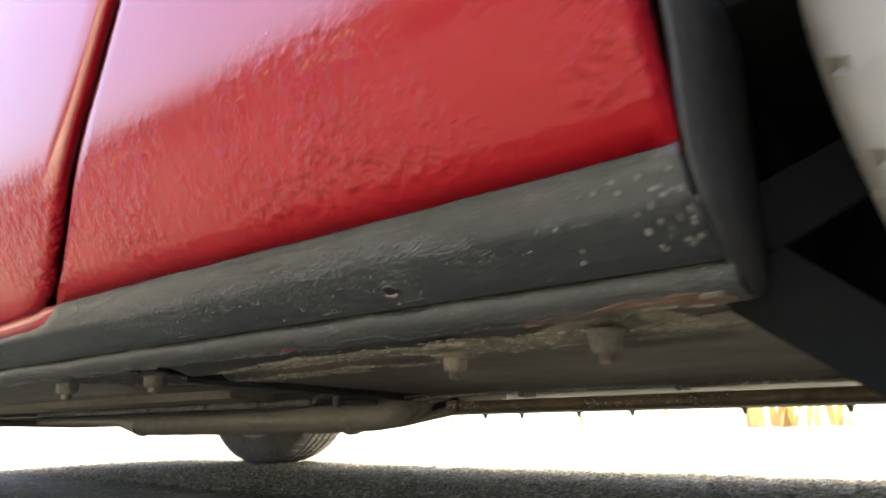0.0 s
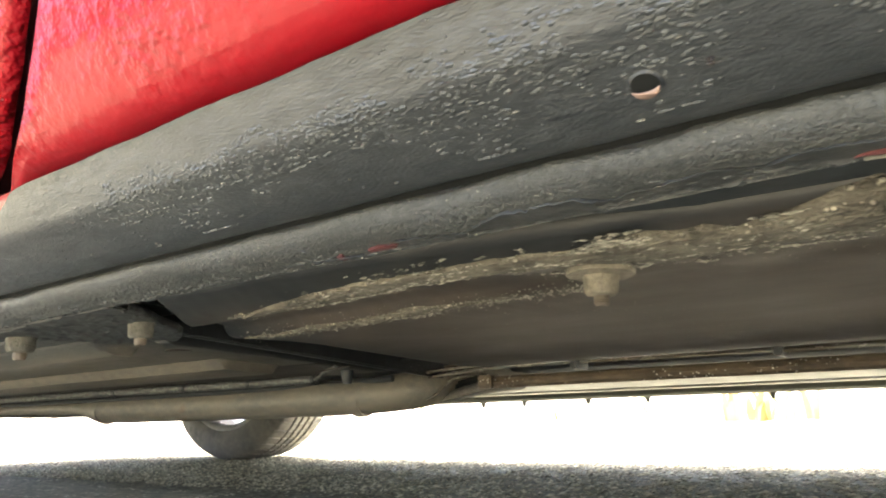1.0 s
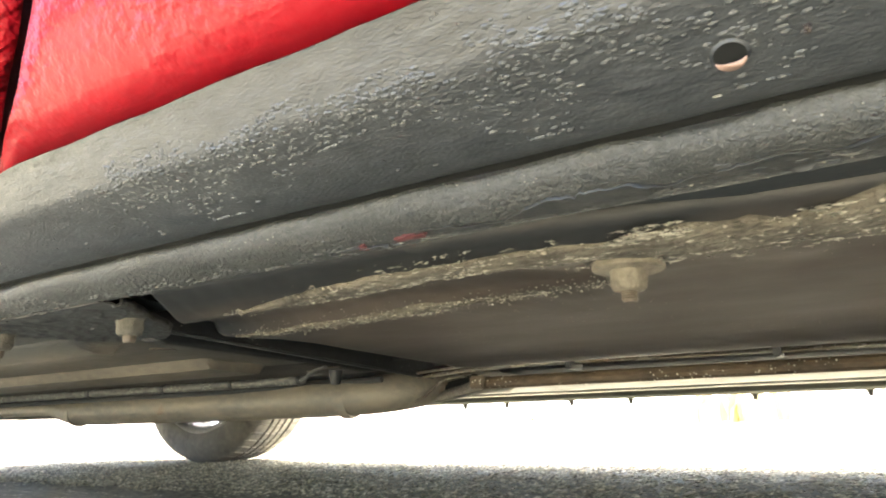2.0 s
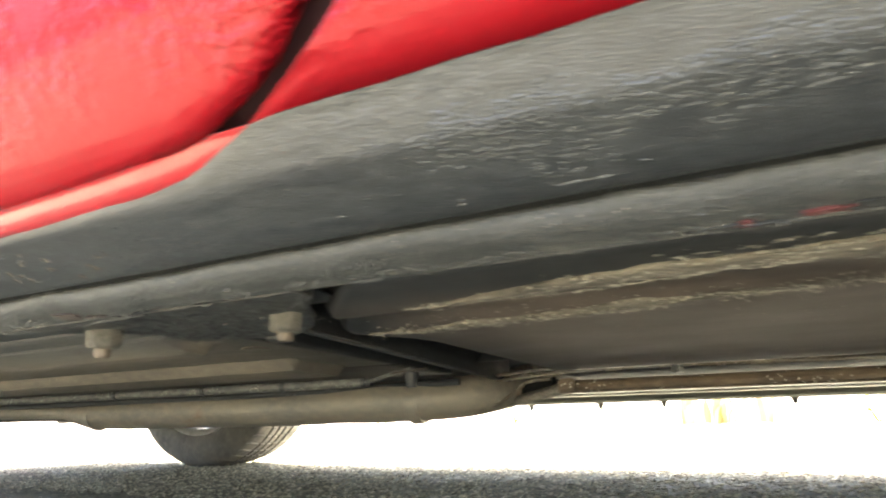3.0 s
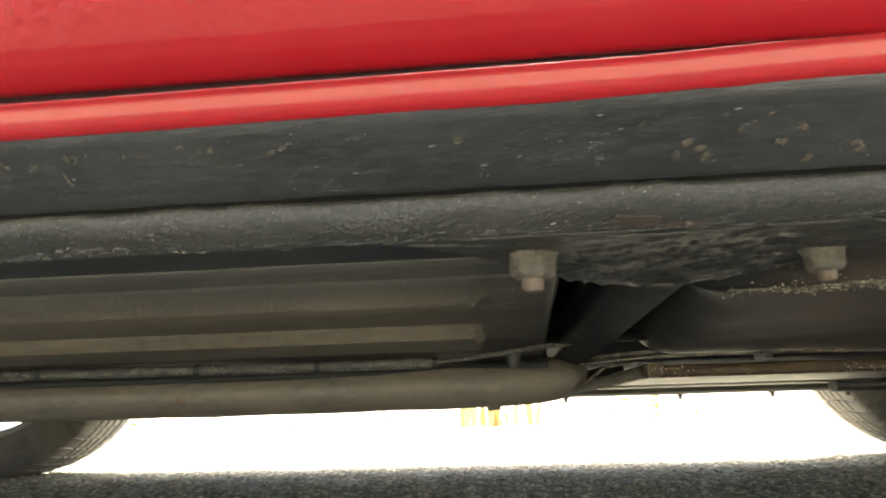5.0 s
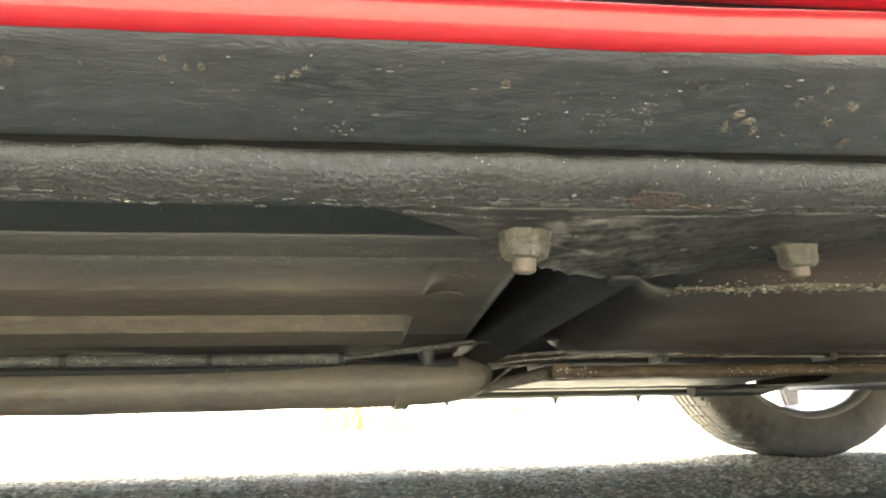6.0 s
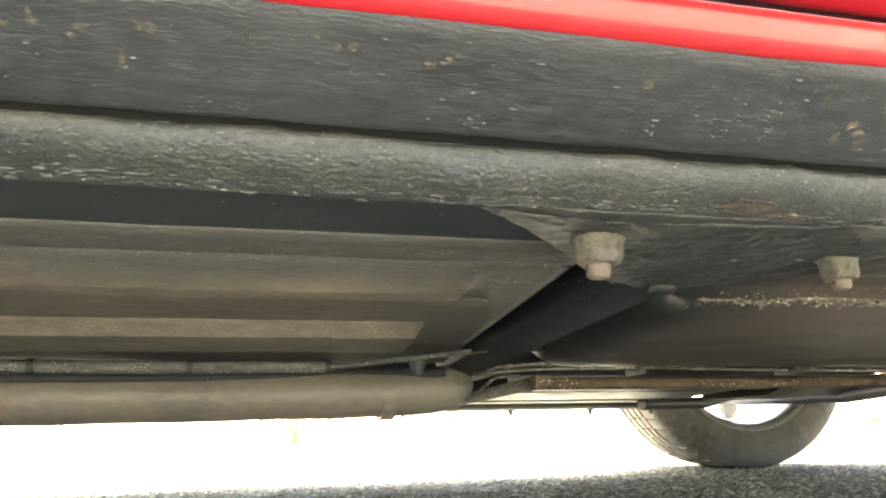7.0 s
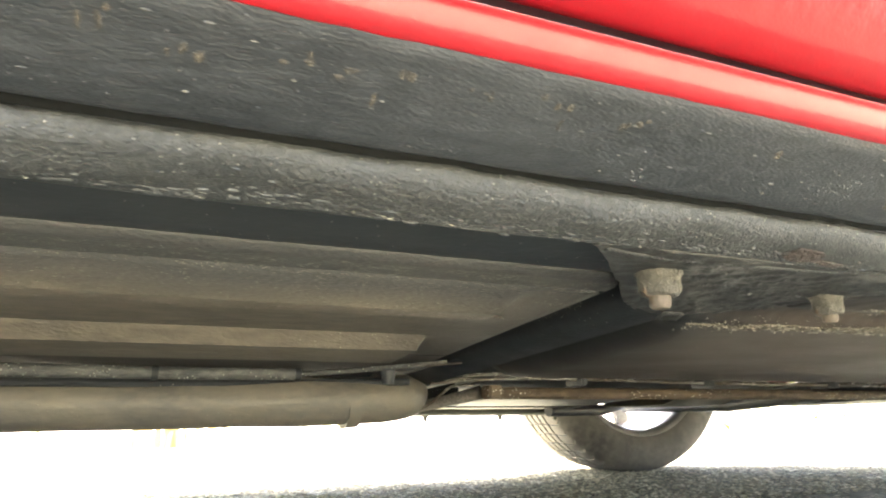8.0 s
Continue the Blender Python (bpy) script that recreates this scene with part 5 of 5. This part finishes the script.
# ---- hedge along the near side of the road, mirrored in the paint ----
rng = np.random.default_rng(12)
N = 9000
hx, hh = rng.uniform(-13, 13, N), rng.uniform(0, 1, N)
top = 0.34 + 0.12 * np.sin(hx * 0.9) + 0.10 * np.sin(hx * 2.7 + 1)
hz = 0.05 + hh**0.8 * top
hy = -5.6 + 0.45 * np.sin(hx * 1.7) + rng.normal(0, 0.25, N) - 0.5 * hh
d1 = rng.normal(0, 1, (N, 3))
d1 /= np.linalg.norm(d1, axis=1)[:, None]
d2 = np.cross(d1, rng.normal(0, 1, (N, 3)))
d2 /= np.linalg.norm(d2, axis=1)[:, None]
ln = rng.uniform(0.04, 0.10, N)[:, None]
c = np.stack([hx, hy, hz], 1)
quad = np.stack([c - d1 * ln, c + d2 * ln * 0.4, c + d1 * ln, c - d2 * ln * 0.4], 1).reshape(-1, 3)
me = bpy.data.meshes.new("hedge")
me.from_pydata(quad.tolist(), [], np.arange(4 * N).reshape(-1, 4).tolist())
tagged(link_mesh("hedge", me, HEDGE, angle=180), "low yellow-green growth along the roadside", "hedge", kind="stuff")
bm = bmesh.new()
add_grid(bm, [[(x, -6.6 + 0.3 * math.sin(x * 1.7), z) for z in (-0.01, 0.08, 0.14, 0.18)] for x in np.linspace(-13, 13, 40)])
thick(part("hedge_core", bm, HEDGE, bpy.data.objects["hedge"], "dark inner growth"), 0.2)

# ---- verge beyond the road ----
bm = bmesh.new()
add_grid(bm, [[(x, y, z + 0.004 * noise.noise(Vector((x, y * 3, 0)))) for y, z in ((4.55, -0.004), (4.8, 0.004), (5.5, 0.04), (7, 0.30), (9, 0.9), (14, 1.6))] for x in np.linspace(-30, 30, 120)])
tagged(thick(part("verge", bm, SOIL, None), 0.02, 1.0), "dry pale earth verge along the road", "verge", kind="structure")


def blade_clump(bm, x, y, z, n, h, seed, wide=0.012):
    q = random.Random(seed)
    for i in range(n):
        a, l = q.uniform(0, 6.28), h * q.uniform(0.5, 1.1)
        bx, by = x + q.gauss(0, 0.05), y + q.gauss(0, 0.05)
        lean, w = q.uniform(0.1, 0.6), wide * q.uniform(0.6, 1.4)
        side = Vector((-math.sin(a), math.cos(a), 0)) * w
        pts = [Vector((bx, by, z)) + Vector((math.cos(a) * lean * l * f * f, math.sin(a) * lean * l * f * f, l * (f - 0.25 * lean * f * f))) for f in (0, 0.35, 0.7, 1.0)]
        vs = [(bm.verts.new(p - side * k), bm.verts.new(p + side * k)) for p, k in zip(pts, (0.8, 1.0, 0.7, 0.1))]
        for (a0, a1), (b0, b1) in zip(vs, vs[1:]):
            bm.faces.new((a0, a1, b1, b0))


def tuft(name, label, mat, x, y, n, h, seed, wide):
    bm = bmesh.new()
    blade_clump(bm, 0, 0, 0, n, h, seed, wide)
    ob = part(name, bm, mat)
    ob.location = (x, y, 0.004)
    tagged(ob, label, "plant", "plants on the verge")
    return ob


for i, (x, y, n, h, w) in enumerate(((-1.02, 4.70, 9, 0.40, 0.022), (-0.86, 4.72, 10, 0.36, 0.022), (-0.70, 4.75, 9, 0.34, 0.02), (-0.52, 4.72, 7, 0.3, 0.018))):
    tuft("dry_plant", "dry straw-coloured plant with broad curled leaves", STRAW, x, y, n, h, i, w)


def leafy(x, y, n, h, w, seed):
    """A small plant of thin stems with many pointed leaves."""
    q = random.Random(seed)
    bm = bmesh.new()
    for k in range(max(3, n // 14)):
        top = Vector((q.gauss(0, w), q.gauss(0, w), h * q.uniform(0.6, 1.0)))
        foot = Vector((q.gauss(0, w * 0.3), q.gauss(0, w * 0.3), 0))
        pts = [foot.lerp(top, f) + Vector((0.02 * math.sin(3 * f + k), 0.02 * math.cos(2 * f + k), 0)) for f in (0, 0.3, 0.6, 1.0)]
        add_tube(bm, pts, 0.004, 5, radii=[0.005, 0.004, 0.003, 0.0015])
        for i in range(14):
            f = q.uniform(0.15, 1.0)
            p = foot.lerp(top, f) + Vector((q.gauss(0, 0.01), q.gauss(0, 0.01), 0))
            a, l = q.uniform(0, 6.28), q.uniform(0.03, 0.065)
            d = Vector((math.cos(a), math.sin(a), q.uniform(-0.3, 0.6))).normalized()
            sd2 = d.cross(Vector((q.uniform(-0.4, 0.4), q.uniform(-0.4, 0.4), 1))).normalized() * l * 0.28
            v = [bm.verts.new(c) for c in (p, p + d * l * 0.45 + sd2, p + d * l, p + d * l * 0.45 - sd2)]
            bm.faces.new(v)
    ob = part("green_plant", bm, LEAF)
    ob.location = (x, y, 0.002)
    return tagged(ob, "small leafy yellow-green roadside plant", "plant", "plants on the verge")


for i, (x, y, n, h, w) in enumerate(((-1.62, 4.68, 42, 0.30, 0.04), (0.05, 4.75, 70, 0.34, 0.08), (0.35, 4.8, 110, 0.40, 0.10), (0.62, 4.78, 80, 0.36, 0.08), (4.1, 4.7, 140, 0.40, 0.14),
                                       (4.7, 4.9, 240, 0.70, 0.2), (5.2, 4.7, 240, 0.75, 0.2), (5.8, 4.8, 240, 0.7, 0.2), (3.2, 4.75, 90, 0.30, 0.1), (-3.6, 4.7, 60, 0.3, 0.08), (-2.4, 4.8, 30, 0.2, 0.05))):
    leafy(x, y, n, h, w, 40 + i)
